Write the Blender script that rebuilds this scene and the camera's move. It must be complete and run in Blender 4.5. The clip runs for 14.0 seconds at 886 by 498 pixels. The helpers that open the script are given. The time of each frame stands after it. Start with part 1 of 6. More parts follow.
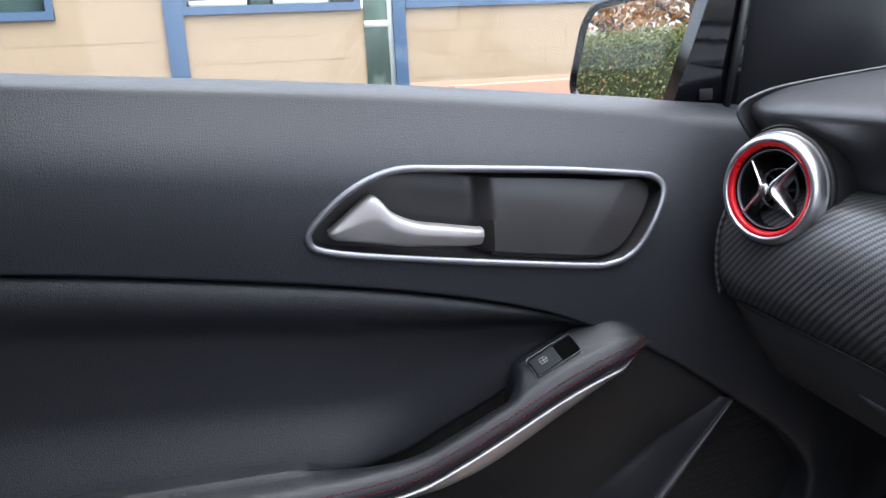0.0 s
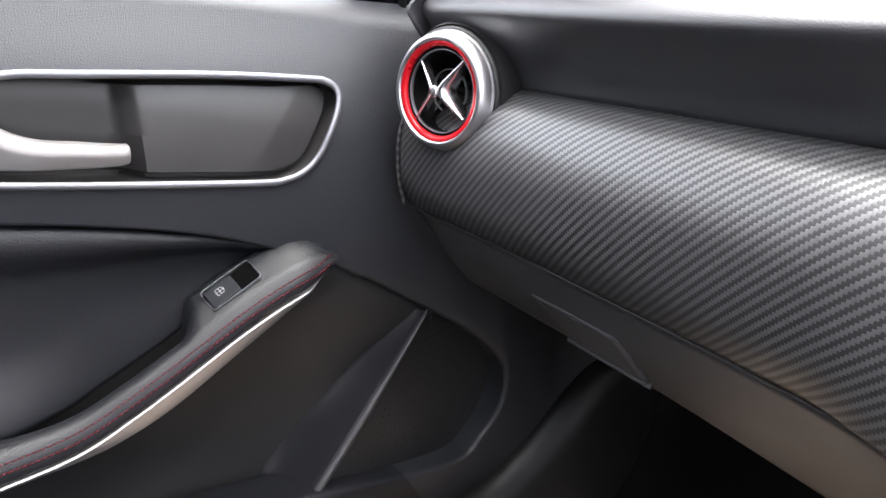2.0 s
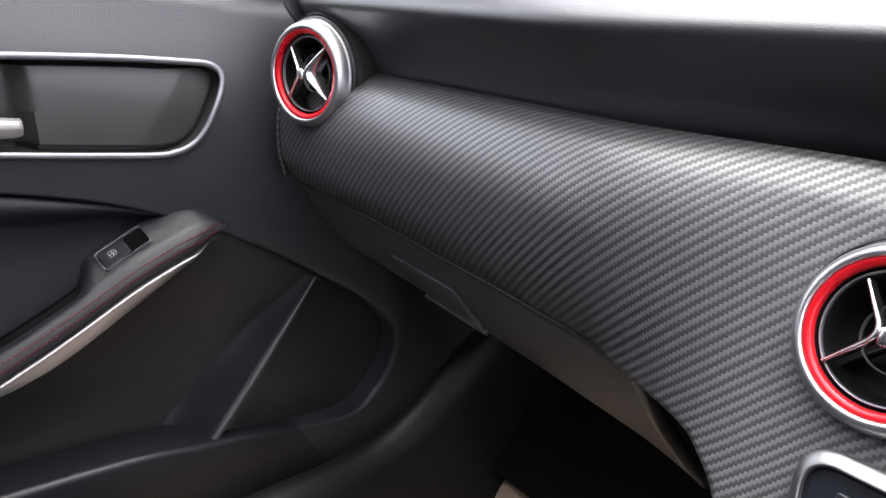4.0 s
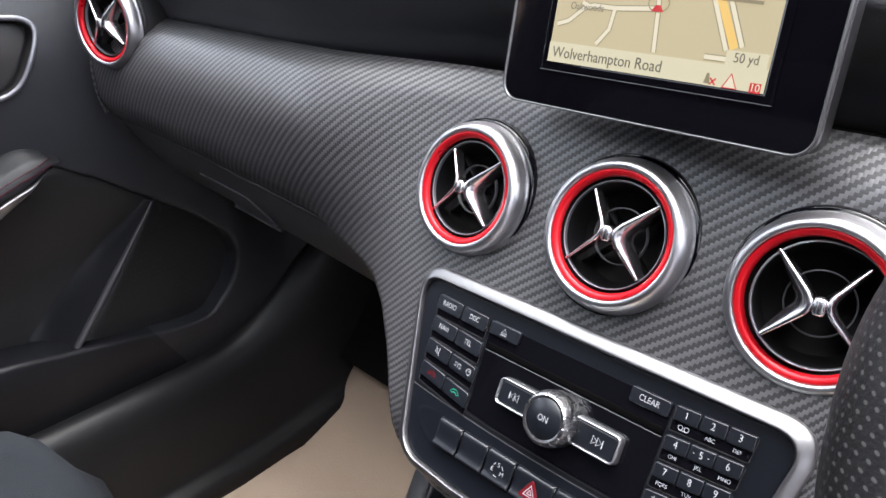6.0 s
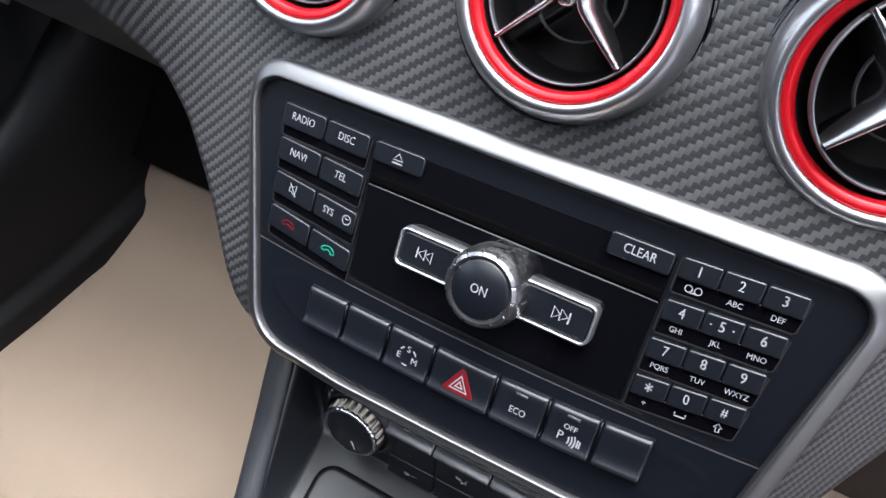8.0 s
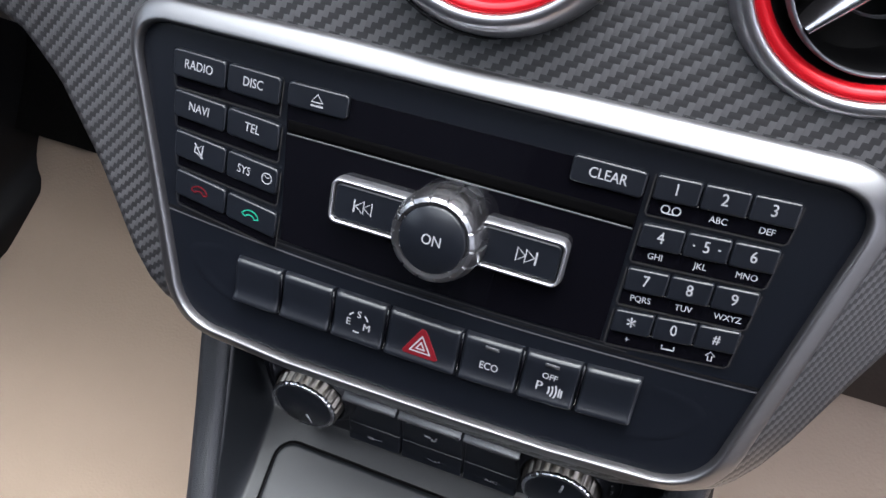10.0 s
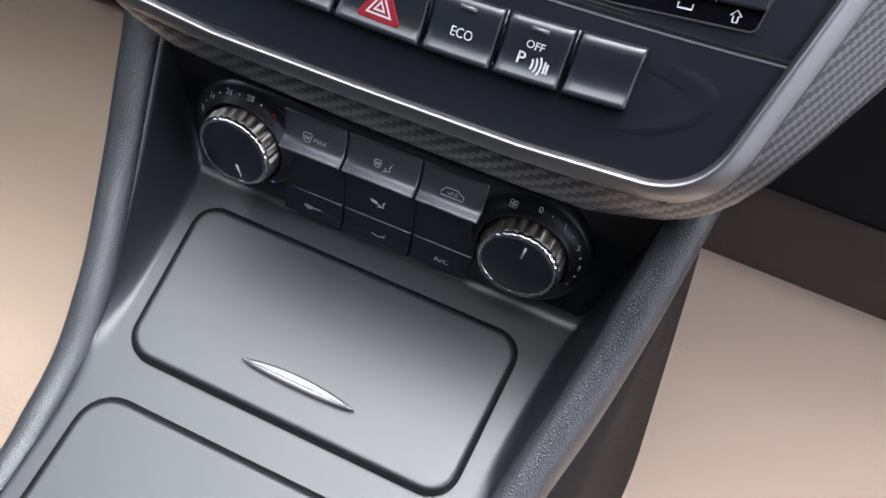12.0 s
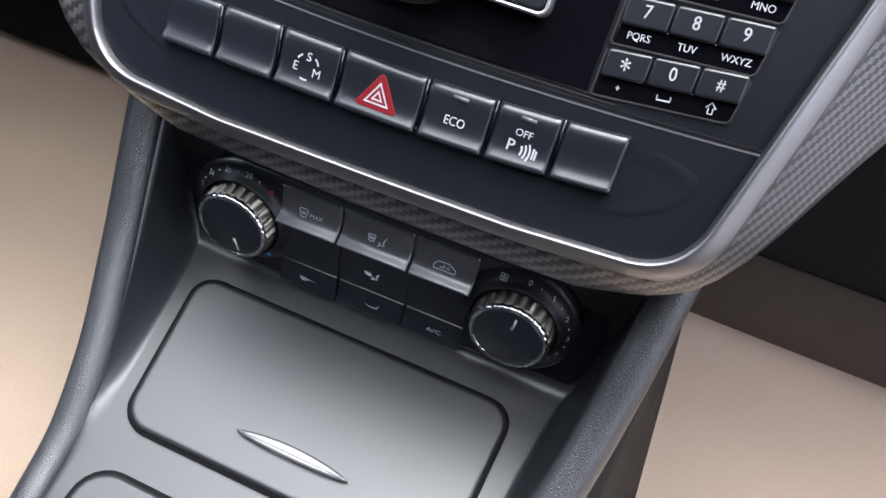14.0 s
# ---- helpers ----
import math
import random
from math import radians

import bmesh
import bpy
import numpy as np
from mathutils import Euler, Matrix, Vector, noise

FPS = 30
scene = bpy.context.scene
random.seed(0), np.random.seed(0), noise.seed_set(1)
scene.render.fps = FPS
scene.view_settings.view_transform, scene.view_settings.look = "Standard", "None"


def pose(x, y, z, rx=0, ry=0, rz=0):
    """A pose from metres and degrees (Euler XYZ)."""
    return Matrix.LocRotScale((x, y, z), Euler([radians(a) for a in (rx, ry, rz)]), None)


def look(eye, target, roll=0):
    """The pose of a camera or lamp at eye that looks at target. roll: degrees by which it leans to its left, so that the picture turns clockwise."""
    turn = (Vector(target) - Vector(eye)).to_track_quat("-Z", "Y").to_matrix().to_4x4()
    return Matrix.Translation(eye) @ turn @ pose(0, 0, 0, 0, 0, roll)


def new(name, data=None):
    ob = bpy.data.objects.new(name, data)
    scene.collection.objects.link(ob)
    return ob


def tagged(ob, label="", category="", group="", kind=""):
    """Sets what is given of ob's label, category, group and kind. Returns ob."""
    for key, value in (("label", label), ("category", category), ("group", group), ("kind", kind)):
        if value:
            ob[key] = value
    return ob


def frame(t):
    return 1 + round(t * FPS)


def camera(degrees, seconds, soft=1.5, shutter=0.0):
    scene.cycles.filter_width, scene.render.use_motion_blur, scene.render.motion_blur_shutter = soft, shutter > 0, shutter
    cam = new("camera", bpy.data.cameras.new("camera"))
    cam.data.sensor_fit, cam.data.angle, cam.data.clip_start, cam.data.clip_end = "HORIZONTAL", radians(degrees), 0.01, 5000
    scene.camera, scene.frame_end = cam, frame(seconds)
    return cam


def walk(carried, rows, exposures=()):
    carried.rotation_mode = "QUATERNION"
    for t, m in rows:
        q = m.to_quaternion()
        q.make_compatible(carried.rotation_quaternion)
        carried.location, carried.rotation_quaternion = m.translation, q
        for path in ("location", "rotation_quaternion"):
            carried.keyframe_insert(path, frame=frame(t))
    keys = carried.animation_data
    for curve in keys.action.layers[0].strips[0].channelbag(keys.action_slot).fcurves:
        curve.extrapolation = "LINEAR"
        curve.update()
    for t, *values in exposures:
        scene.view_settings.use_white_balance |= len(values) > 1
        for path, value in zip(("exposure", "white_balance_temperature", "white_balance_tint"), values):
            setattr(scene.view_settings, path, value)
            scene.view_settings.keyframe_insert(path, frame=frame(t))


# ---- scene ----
cam = camera(59.84, 14.0)
PATH = [
    (0, (-0.0837, -0.4156, 0.9184), (-1.0217, -0.1645, 0.6797), -2.98),
    (0.5, (-0.0880, -0.3970, 0.8972), (-0.9974, -0.0828, 0.6246), -2.10),
    (1, (-0.0974, -0.3720, 0.8916), (-0.9658, 0.0183, 0.5858), -1.49),
    (1.5, (-0.1030, -0.3465, 0.8933), (-0.9091, 0.1455, 0.5645), -1.05),
    (2, (-0.1094, -0.3403, 0.8919), (-0.8862, 0.1894, 0.5511), -1.37),
    (2.2, (-0.1082, -0.3392, 0.8921), (-0.8791, 0.1988, 0.5510), -1.34),
    (4.3, (0.0499, -0.3070, 0.8993), (-0.6916, 0.2618, 0.5435), -0.37),
    (4.5, (0.0808, -0.3023, 0.9042), (-0.6530, 0.2767, 0.5487), -0.46),
    (5, (0.1396, -0.3061, 0.9065), (-0.5780, 0.2802, 0.5307), -1.31),
    (5.5, (0.1741, -0.3171, 0.9167), (-0.5261, 0.2757, 0.5186), -2.70),
    (6, (0.2058, -0.3097, 0.9226), (-0.4530, 0.3017, 0.4842), -3.11),
    (6.5, (0.2181, -0.2995, 0.9232), (-0.3766, 0.3355, 0.4300), -2.20),
    (7, (0.1664, -0.2789, 0.9029), (-0.3406, 0.3438, 0.3068), -0.80),
    (7.2, (0.1353, -0.2640, 0.8910), (-0.3362, 0.3562, 0.2640), 0.03),
    (9.3, (0.0620, -0.1931, 0.8539), (-0.1991, 0.4104, 0.1006), -1.01),
    (9.5, (0.0616, -0.1927, 0.8569), (-0.1959, 0.4080, 0.1000), -1.21),
    (10, (0.0610, -0.1962, 0.8418), (-0.1776, 0.4014, 0.0763), -0.24),
    (10.5, (0.0609, -0.2053, 0.8052), (-0.1615, 0.3939, 0.0361), 2.18),
    (11, (0.0690, -0.2180, 0.7790), (-0.1282, 0.3737, -0.0026), 4.96),
    (11.5, (0.0747, -0.2267, 0.7620), (-0.1046, 0.3539, -0.0321), 7.49),
    (12, (0.0773, -0.2306, 0.7506), (-0.0870, 0.3503, -0.0466), 10.15),
    (12.5, (0.0753, -0.2294, 0.7618), (-0.0890, 0.3725, -0.0197), 10.89),
    (13, (0.0716, -0.2278, 0.7753), (-0.1010, 0.3954, 0.0126), 10.34),
    (13.5, (0.0733, -0.2278, 0.7721), (-0.1022, 0.4061, 0.0187), 9.78),
    (14, (0.0745, -0.2329, 0.7612), (-0.1015, 0.4057, 0.0121), 10.17),
]
EXPOSURES = [(0.0, 3.0, 6020, 18), (0.5, 3.46, 6200, 23), (1.0, 3.75, 6400, 20), (2.2, 3.84, 6600, 19), (4.5, 3.18, 6550, 21), (7.0, 3.10, 6250, 18), (9.5, 2.70, 6100, 17), (10.5, 2.84, 6150, 19), (12.0, 3.15, 6150, 19), (14.0, 3.27, 6150, 18)]
walk(cam, [(t, look(eye, target, roll)) for t, eye, target, roll in PATH], EXPOSURES)

# ---- light ----
world = bpy.data.worlds.new("sky")
scene.world = world
world.use_nodes = True
wn = world.node_tree.nodes
sky = wn.new("ShaderNodeTexSky")
sky.sky_type, sky.sun_disc = "NISHITA", False
sky.sun_elevation, sky.sun_rotation = radians(79), radians(35)
sky.air_density, sky.dust_density = 1.0, 3.0
haze = wn.new("ShaderNodeHueSaturation")
haze.inputs["Saturation"].default_value = 0.28
world.node_tree.links.new(sky.outputs[0], haze.inputs["Color"])
world.node_tree.links.new(haze.outputs[0], wn["Background"].inputs[0])
wn["Background"].inputs[1].default_value = 0.15
sun_data = bpy.data.lights.new("sun", "SUN")
sun_data.energy, sun_data.angle, sun_data.color = 1.25, radians(85), (1.0, 0.96, 0.9)
sun = new("sun", sun_data)
sun.matrix_world = look((0, 0, 0), (-0.10, -0.14, -0.98))

# ---- mesh helpers ----


def part(name, bm, material, parent=None, label="", smooth=True):
    """Links a bmesh as one mesh object, under parent where there is one."""
    me = bpy.data.meshes.new(name)
    bm.to_mesh(me)
    bm.free()
    me.materials.append(material)
    if smooth:
        me.shade_smooth()
    ob = new(name, me)
    if parent is not None:
        ob.parent = parent
    if label:
        tagged(ob, label)
    return ob


def thing(name, label, category, group="", kind=""):
    return tagged(new(name), label, category, group, kind)


def crisp(ob, angle=35):
    """Smooth shading with edges sharper than angle kept."""
    ob.data.set_sharp_from_angle(angle=radians(angle))
    return ob


def spline(points, n):
    """n points evenly spaced in parameter on a Catmull-Rom curve through points."""
    pts = [Vector(p) for p in points]
    ext = [2 * pts[0] - pts[1]] + pts + [2 * pts[-1] - pts[-2]]
    out = []
    for i in range(n):
        f = i / (n - 1) * (len(pts) - 1)
        k = min(int(f), len(pts) - 2)
        t = f - k
        a, b, c, d = ext[k : k + 4]
        out.append(0.5 * (2 * b + (c - a) * t + (2 * a - 5 * b + 4 * c - d) * t * t + (3 * b - a - 3 * c + d) * t**3))
    return out


def loop_spline(points, n):
    """n points on a closed Catmull-Rom curve."""
    pts = [Vector(p) for p in points]
    m, out = len(pts), []
    for i in range(n):
        f = i / n * m
        k = int(f)
        t = f - k
        a, b, c, d = (pts[(k + j) % m] for j in (-1, 0, 1, 2))
        out.append(0.5 * (2 * b + (c - a) * t + (2 * a - 5 * b + 4 * c - d) * t * t + (3 * b - a - 3 * c + d) * t**3))
    return out


def interp(table, x):
    """Piecewise linear table of (x, value)."""
    return float(np.interp(x, [a for a, _ in table], [b for _, b in table]))


def ease(a, b, x):
    t = min(max((x - a) / (b - a), 0), 1)
    return t * t * (3 - 2 * t)


def grid(rows, close=False, thick=0.0, flip=False):
    """A sheet through rows of points, with a UV map in metres; thick: a back at that distance, with closed edges."""
    bm = bmesh.new()
    uv = bm.loops.layers.uv.new("uv")
    n, m = len(rows), len(rows[0])
    vs = [[bm.verts.new(p) for p in row] for row in rows]
    us = np.zeros((n, m + 1))
    ws = np.zeros((n + 1, m + 1))
    for i in range(n):
        for j in range(1, m + 1):
            us[i, j] = us[i, j - 1] + (Vector(rows[i][j % m]) - Vector(rows[i][j - 1])).length
    for j in range(m):
        for i in range(1, n):
            ws[i, j] = ws[i - 1, j] + (Vector(rows[i][j]) - Vector(rows[i - 1][j])).length
    for i in range(n - 1):
        for j in range(m if close else m - 1):
            k = (j + 1) % m
            idx = [(i, j), (i, j + 1), (i + 1, j + 1), (i + 1, j)]
            quad = [vs[i][j], vs[i][k], vs[i + 1][k], vs[i + 1][j]]
            if flip:
                quad, idx = quad[::-1], idx[::-1]
            face = bm.faces.new(quad)
            for lp, (a, b) in zip(face.loops, idx):
                lp[uv].uv = (us[a, b], ws[a, min(b, m - 1)])
    bm.normal_update()
    if not close:
        eye = Vector((0.05, -0.35, 0.85))
        if sum(f.normal.dot(eye - f.calc_center_median()) * f.calc_area() for f in bm.faces) < 0:
            bmesh.ops.reverse_faces(bm, faces=bm.faces[:])
            bm.normal_update()
    if thick:
        geo = bmesh.ops.extrude_face_region(bm, geom=bm.faces[:], use_keep_orig=True)
        moved = [v for v in geo["geom"] if isinstance(v, bmesh.types.BMVert)]
        bm.normal_update()
        norm = {v: v.normal.copy() for v in moved}
        for v in moved:
            v.co -= norm[v] * thick
        bmesh.ops.recalc_face_normals(bm, faces=bm.faces[:])
    return bm


def tube(path, radius, sides=10, closed=False, up=(0, 0, 1), flat=1.0, caps=True):
    """A bar along a path; radius: a number or one per point; flat: the ratio of its height to its width."""
    pts = [Vector(p) for p in path]
    n = len(pts)
    bm = bmesh.new()
    rings = []
    for i, p in enumerate(pts):
        a = pts[(i - 1) % n] if closed or i else pts[0]
        b = pts[(i + 1) % n] if closed or i < n - 1 else pts[-1]
        ahead = (b - a).normalized()
        side = ahead.cross(Vector(up))
        side = side.normalized() if side.length > 1e-6 else Vector((1, 0, 0))
        over = side.cross(ahead)
        r = radius[i] if isinstance(radius, (list, tuple)) else radius
        rings.append([bm.verts.new(p + r * (math.cos(q) * side + flat * math.sin(q) * over)) for q in (2 * math.pi * k / sides for k in range(sides))])
    for i in range(n if closed else n - 1):
        one, two = rings[i], rings[(i + 1) % n]
        for k in range(sides):
            bm.faces.new((one[k], one[(k + 1) % sides], two[(k + 1) % sides], two[k]))
    if not closed and caps:
        bm.faces.new(rings[0])
        bm.faces.new(rings[-1])
    bmesh.ops.recalc_face_normals(bm, faces=bm.faces[:])
    return bm


def lathe(profile, m=Matrix(), seg=48, wave=None):
    """A body turned round local z: profile of (radius, height); a radius of 0 closes it."""
    bm = bmesh.new()
    rings = []
    for r, h in profile:
        if r == 0:
            rings.append([bm.verts.new((0, 0, h))])
        else:
            rings.append([bm.verts.new(((r + (wave(r, h, q) if wave else 0)) * math.cos(q), (r + (wave(r, h, q) if wave else 0)) * math.sin(q), h)) for q in (2 * math.pi * k / seg for k in range(seg))])
    for a, b in zip(rings, rings[1:]):
        for k in range(seg):
            l = (k + 1) % seg
            if len(a) == 1 and len(b) > 1:
                bm.faces.new((a[0], b[k], b[l]))
            elif len(b) == 1 and len(a) > 1:
                bm.faces.new((a[k], a[l], b[0]))
            elif len(a) > 1:
                bm.faces.new((a[k], a[l], b[l], b[k]))
    bmesh.ops.recalc_face_normals(bm, faces=bm.faces[:])
    bm.transform(m)
    return bm


def slab(outline, depth, m=Matrix(), bevel=0.0, seg=2, dome=0.0):
    """A plate from a closed outline of (u, v), from w = 0 up to w = depth, with its front edge bevelled."""
    bm = bmesh.new()
    low = [bm.verts.new((u, v, 0)) for u, v in outline]
    top = [bm.verts.new((u, v, depth)) for u, v in outline]
    n = len(low)
    for i in range(n):
        k = (i + 1) % n
        bm.faces.new((low[i], low[k], top[k], top[i]))
    front = bm.faces.new(top)
    bm.faces.new(low[::-1])
    bmesh.ops.recalc_face_normals(bm, faces=bm.faces[:])
    if bevel:
        bmesh.ops.bevel(bm, geom=list(front.edges), offset=bevel, segments=seg, affect="EDGES", profile=0.5)
        top = max(bm.faces, key=lambda f: f.calc_center_median().z * 1000 + f.calc_area())
        bmesh.ops.inset_individual(bm, faces=[top], thickness=bevel * 0.25)
    bm.transform(m)
    return bm


def rounded(u0, v0, u1, v1, r, seg=4):
    """The outline of a rectangle with round corners."""
    out = []
    for cu, cv, a in ((u1 - r, v1 - r, 0), (u0 + r, v1 - r, 90), (u0 + r, v0 + r, 180), (u1 - r, v0 + r, 270)):
        out += [(cu + r * math.cos(radians(a + 90 * k / seg)), cv + r * math.sin(radians(a + 90 * k / seg))) for k in range(seg + 1)]
    return out


def box(x0, y0, z0, x1, y1, z1, bevel=0.0, m=Matrix()):
    bm = bmesh.new()
    bmesh.ops.create_cube(bm, size=1.0)
    bm.transform(Matrix.LocRotScale(((x0 + x1) / 2, (y0 + y1) / 2, (z0 + z1) / 2), None, (abs(x1 - x0), abs(y1 - y0), abs(z1 - z0))))
    if bevel:
        bmesh.ops.bevel(bm, geom=bm.edges[:], offset=bevel, segments=2, affect="EDGES", profile=0.5)
    bm.transform(m)
    return bm


def ring(outer, inner, depth, m=Matrix(), crown=0.0):
    """A frame between two outlines of equal length, crown high along its middle line."""
    bm = bmesh.new()
    n = len(outer)
    rows = []
    for f, w in ((0, 0), (0.0, depth * 0.6), (0.2, depth + crown * 0.7), (0.5, depth + crown), (0.8, depth + crown * 0.5), (1, depth * 0.6), (1, 0)):
        rows.append([bm.verts.new((a[0] + (b[0] - a[0]) * f, a[1] + (b[1] - a[1]) * f, w)) for a, b in zip(outer, inner)])
    for one, two in zip(rows, rows[1:]):
        for k in range(n):
            l = (k + 1) % n
            bm.faces.new((one[k], one[l], two[l], two[k]))
    bmesh.ops.recalc_face_normals(bm, faces=bm.faces[:])
    bm.transform(m)
    return bm


def merge(*parts):
    """One bmesh out of several."""
    bm = bmesh.new()
    for p in parts:
        me = bpy.data.meshes.new("tmp")
        p.to_mesh(me)
        p.free()
        bm.from_mesh(me)
        bpy.data.meshes.remove(me)
    return bm


def lettering(name, words, size, m, material, parent, depth=0.0, squeeze=1.0):
    """Words in the built-in font, centred on the pose m, as a mesh."""
    cu = bpy.data.curves.new("letters", "FONT")
    cu.body, cu.size, cu.align_x, cu.align_y, cu.extrude = words, size, "CENTER", "CENTER", depth
    cu.resolution_u = 3
    ob = bpy.data.objects.new("letters", cu)
    me = bpy.data.meshes.new_from_object(ob)
    bpy.data.objects.remove(ob)
    bm = bmesh.new()
    for k in (-1, 0, 1):
        # three thin layers, a hair apart, give the strokes more weight
        me.transform(Matrix.Translation((0.011 * size if k > -1 else -0.011 * size, 0, 0.00002 if k > -1 else 0)))
        bm.from_mesh(me)
    bpy.data.meshes.remove(me)
    bm.transform(m @ Matrix.Diagonal((squeeze, 1, 1, 1)))
    return part(name, bm, material, parent, smooth=False)


def strokes(name, lines, width, m, material, parent, closed=()):
    """Thin flat lines through lists of (u, v) on the pose m, as one mesh."""
    bm = bmesh.new()
    for line in lines:
        pts = [Vector((u, v, 0)) for u, v in line]
        sides = []
        for i, p in enumerate(pts):
            a, b = pts[max(i - 1, 0)], pts[min(i + 1, len(pts) - 1)]
            if (pts[0] - pts[-1]).length < 1e-7 and i in (0, len(pts) - 1):
                a, b = pts[-2], pts[1]
            d = (b - a).normalized()
            nrm = Vector((-d.y, d.x, 0)) * width / 2
            sides.append((bm.verts.new(p + nrm), bm.verts.new(p - nrm)))
        for (a, b), (c, d) in zip(sides, sides[1:]):
            bm.faces.new((b, d, c, a))
    bm.transform(m)
    return part(name, bm, material, parent, smooth=False)


def arc(cu, cv, r, a0, a1, n=12):
    return [(cu + r * math.cos(radians(a0 + (a1 - a0) * k / n)), cv + r * math.sin(radians(a0 + (a1 - a0) * k / n))) for k in range(n + 1)]


# ---- materials ----


def surface(name, color, rough=0.5, metal=0.0, grain=0.0, grain_size=0.001, mottle=0.15, mottle_size=0.05, spec=0.5, cells=False, rough_var=0.1, dust=0.0):
    """A surface with a fine relief (grain, cells for leather) and a slow change of tone and gloss."""
    mat = bpy.data.materials.new(name)
    mat.use_nodes = True
    nt = mat.node_tree
    b = nt.nodes["Principled BSDF"]
    b.inputs["Roughness"].default_value, b.inputs["Metallic"].default_value = rough, metal
    b.inputs["Specular IOR Level"].default_value = spec
    pos = nt.nodes.new("ShaderNodeTexCoord")
    slow = nt.nodes.new("ShaderNodeTexNoise")
    slow.inputs["Scale"].default_value, slow.inputs["Detail"].default_value = 1 / mottle_size, 4
    nt.links.new(pos.outputs["Object"], slow.inputs["Vector"])
    tone = nt.nodes.new("ShaderNodeMixRGB")
    tone.blend_type = "MIX"
    tone.inputs[1].default_value = (*[c * (1 - mottle) for c in color], 1)
    tone.inputs[2].default_value = (*[min(c * (1 + mottle), 1) for c in color], 1)
    nt.links.new(slow.outputs["Fac"], tone.inputs[0])
    last = tone.outputs[0]
    if dust:
        specks = nt.nodes.new("ShaderNodeTexNoise")
        specks.inputs["Scale"].default_value, specks.inputs["Detail"].default_value = 900, 2
        nt.links.new(pos.outputs["Object"], specks.inputs["Vector"])
        ramp = nt.nodes.new("ShaderNodeMapRange")
        ramp.inputs["From Min"].default_value, ramp.inputs["From Max"].default_value = 0.72, 0.8
        ramp.inputs["To Max"].default_value = dust
        nt.links.new(specks.outputs["Fac"], ramp.inputs["Value"])
        over = nt.nodes.new("ShaderNodeMixRGB")
        over.inputs[2].default_value = (0.4, 0.4, 0.4, 1)
        nt.links.new(ramp.outputs[0], over.inputs[0])
        nt.links.new(last, over.inputs[1])
        last = over.outputs[0]
    nt.links.new(last, b.inputs["Base Color"])
    gloss = nt.nodes.new("ShaderNodeMapRange")
    gloss.inputs["To Min"].default_value, gloss.inputs["To Max"].default_value = rough * (1 - rough_var), min(rough * (1 + rough_var), 1)
    nt.links.new(slow.outputs["Fac"], gloss.inputs["Value"])
    nt.links.new(gloss.outputs[0], b.inputs["Roughness"])
    if grain:
        if cells:
            fine = nt.nodes.new("ShaderNodeTexVoronoi")
            fine.feature = "DISTANCE_TO_EDGE"
            height = fine.outputs["Distance"]
        else:
            fine = nt.nodes.new("ShaderNodeTexNoise")
            fine.inputs["Detail"].default_value = 3
            height = fine.outputs["Fac"]
        fine.inputs["Scale"].default_value = 1 / grain_size
        nt.links.new(pos.outputs["Object"], fine.inputs["Vector"])
        bump = nt.nodes.new("ShaderNodeBump")
        bump.inputs["Strength"].default_value, bump.inputs["Distance"].default_value = grain, grain_size * 0.5
        nt.links.new(height, bump.inputs["Height"])
        nt.links.new(bump.outputs[0], b.inputs["Normal"])
    return mat


def glow(name, color, strength=0.112):
    mat = bpy.data.materials.new(name)
    mat.use_nodes = True
    b = mat.node_tree.nodes["Principled BSDF"]
    b.inputs["Base Color"].default_value = (*[c * 0.03 for c in color], 1)
    b.inputs["Emission Color"].default_value, b.inputs["Emission Strength"].default_value = (*color, 1), strength
    return mat


def math_node(nt, op, a, b=None):
    n = nt.nodes.new("ShaderNodeMath")
    n.operation = op
    for k, v in enumerate((a, b)):
        if v is None:
            continue
        if isinstance(v, (int, float)):
            n.inputs[k].default_value = v
        else:
            nt.links.new(v, n.inputs[k])
    return n.outputs[0]


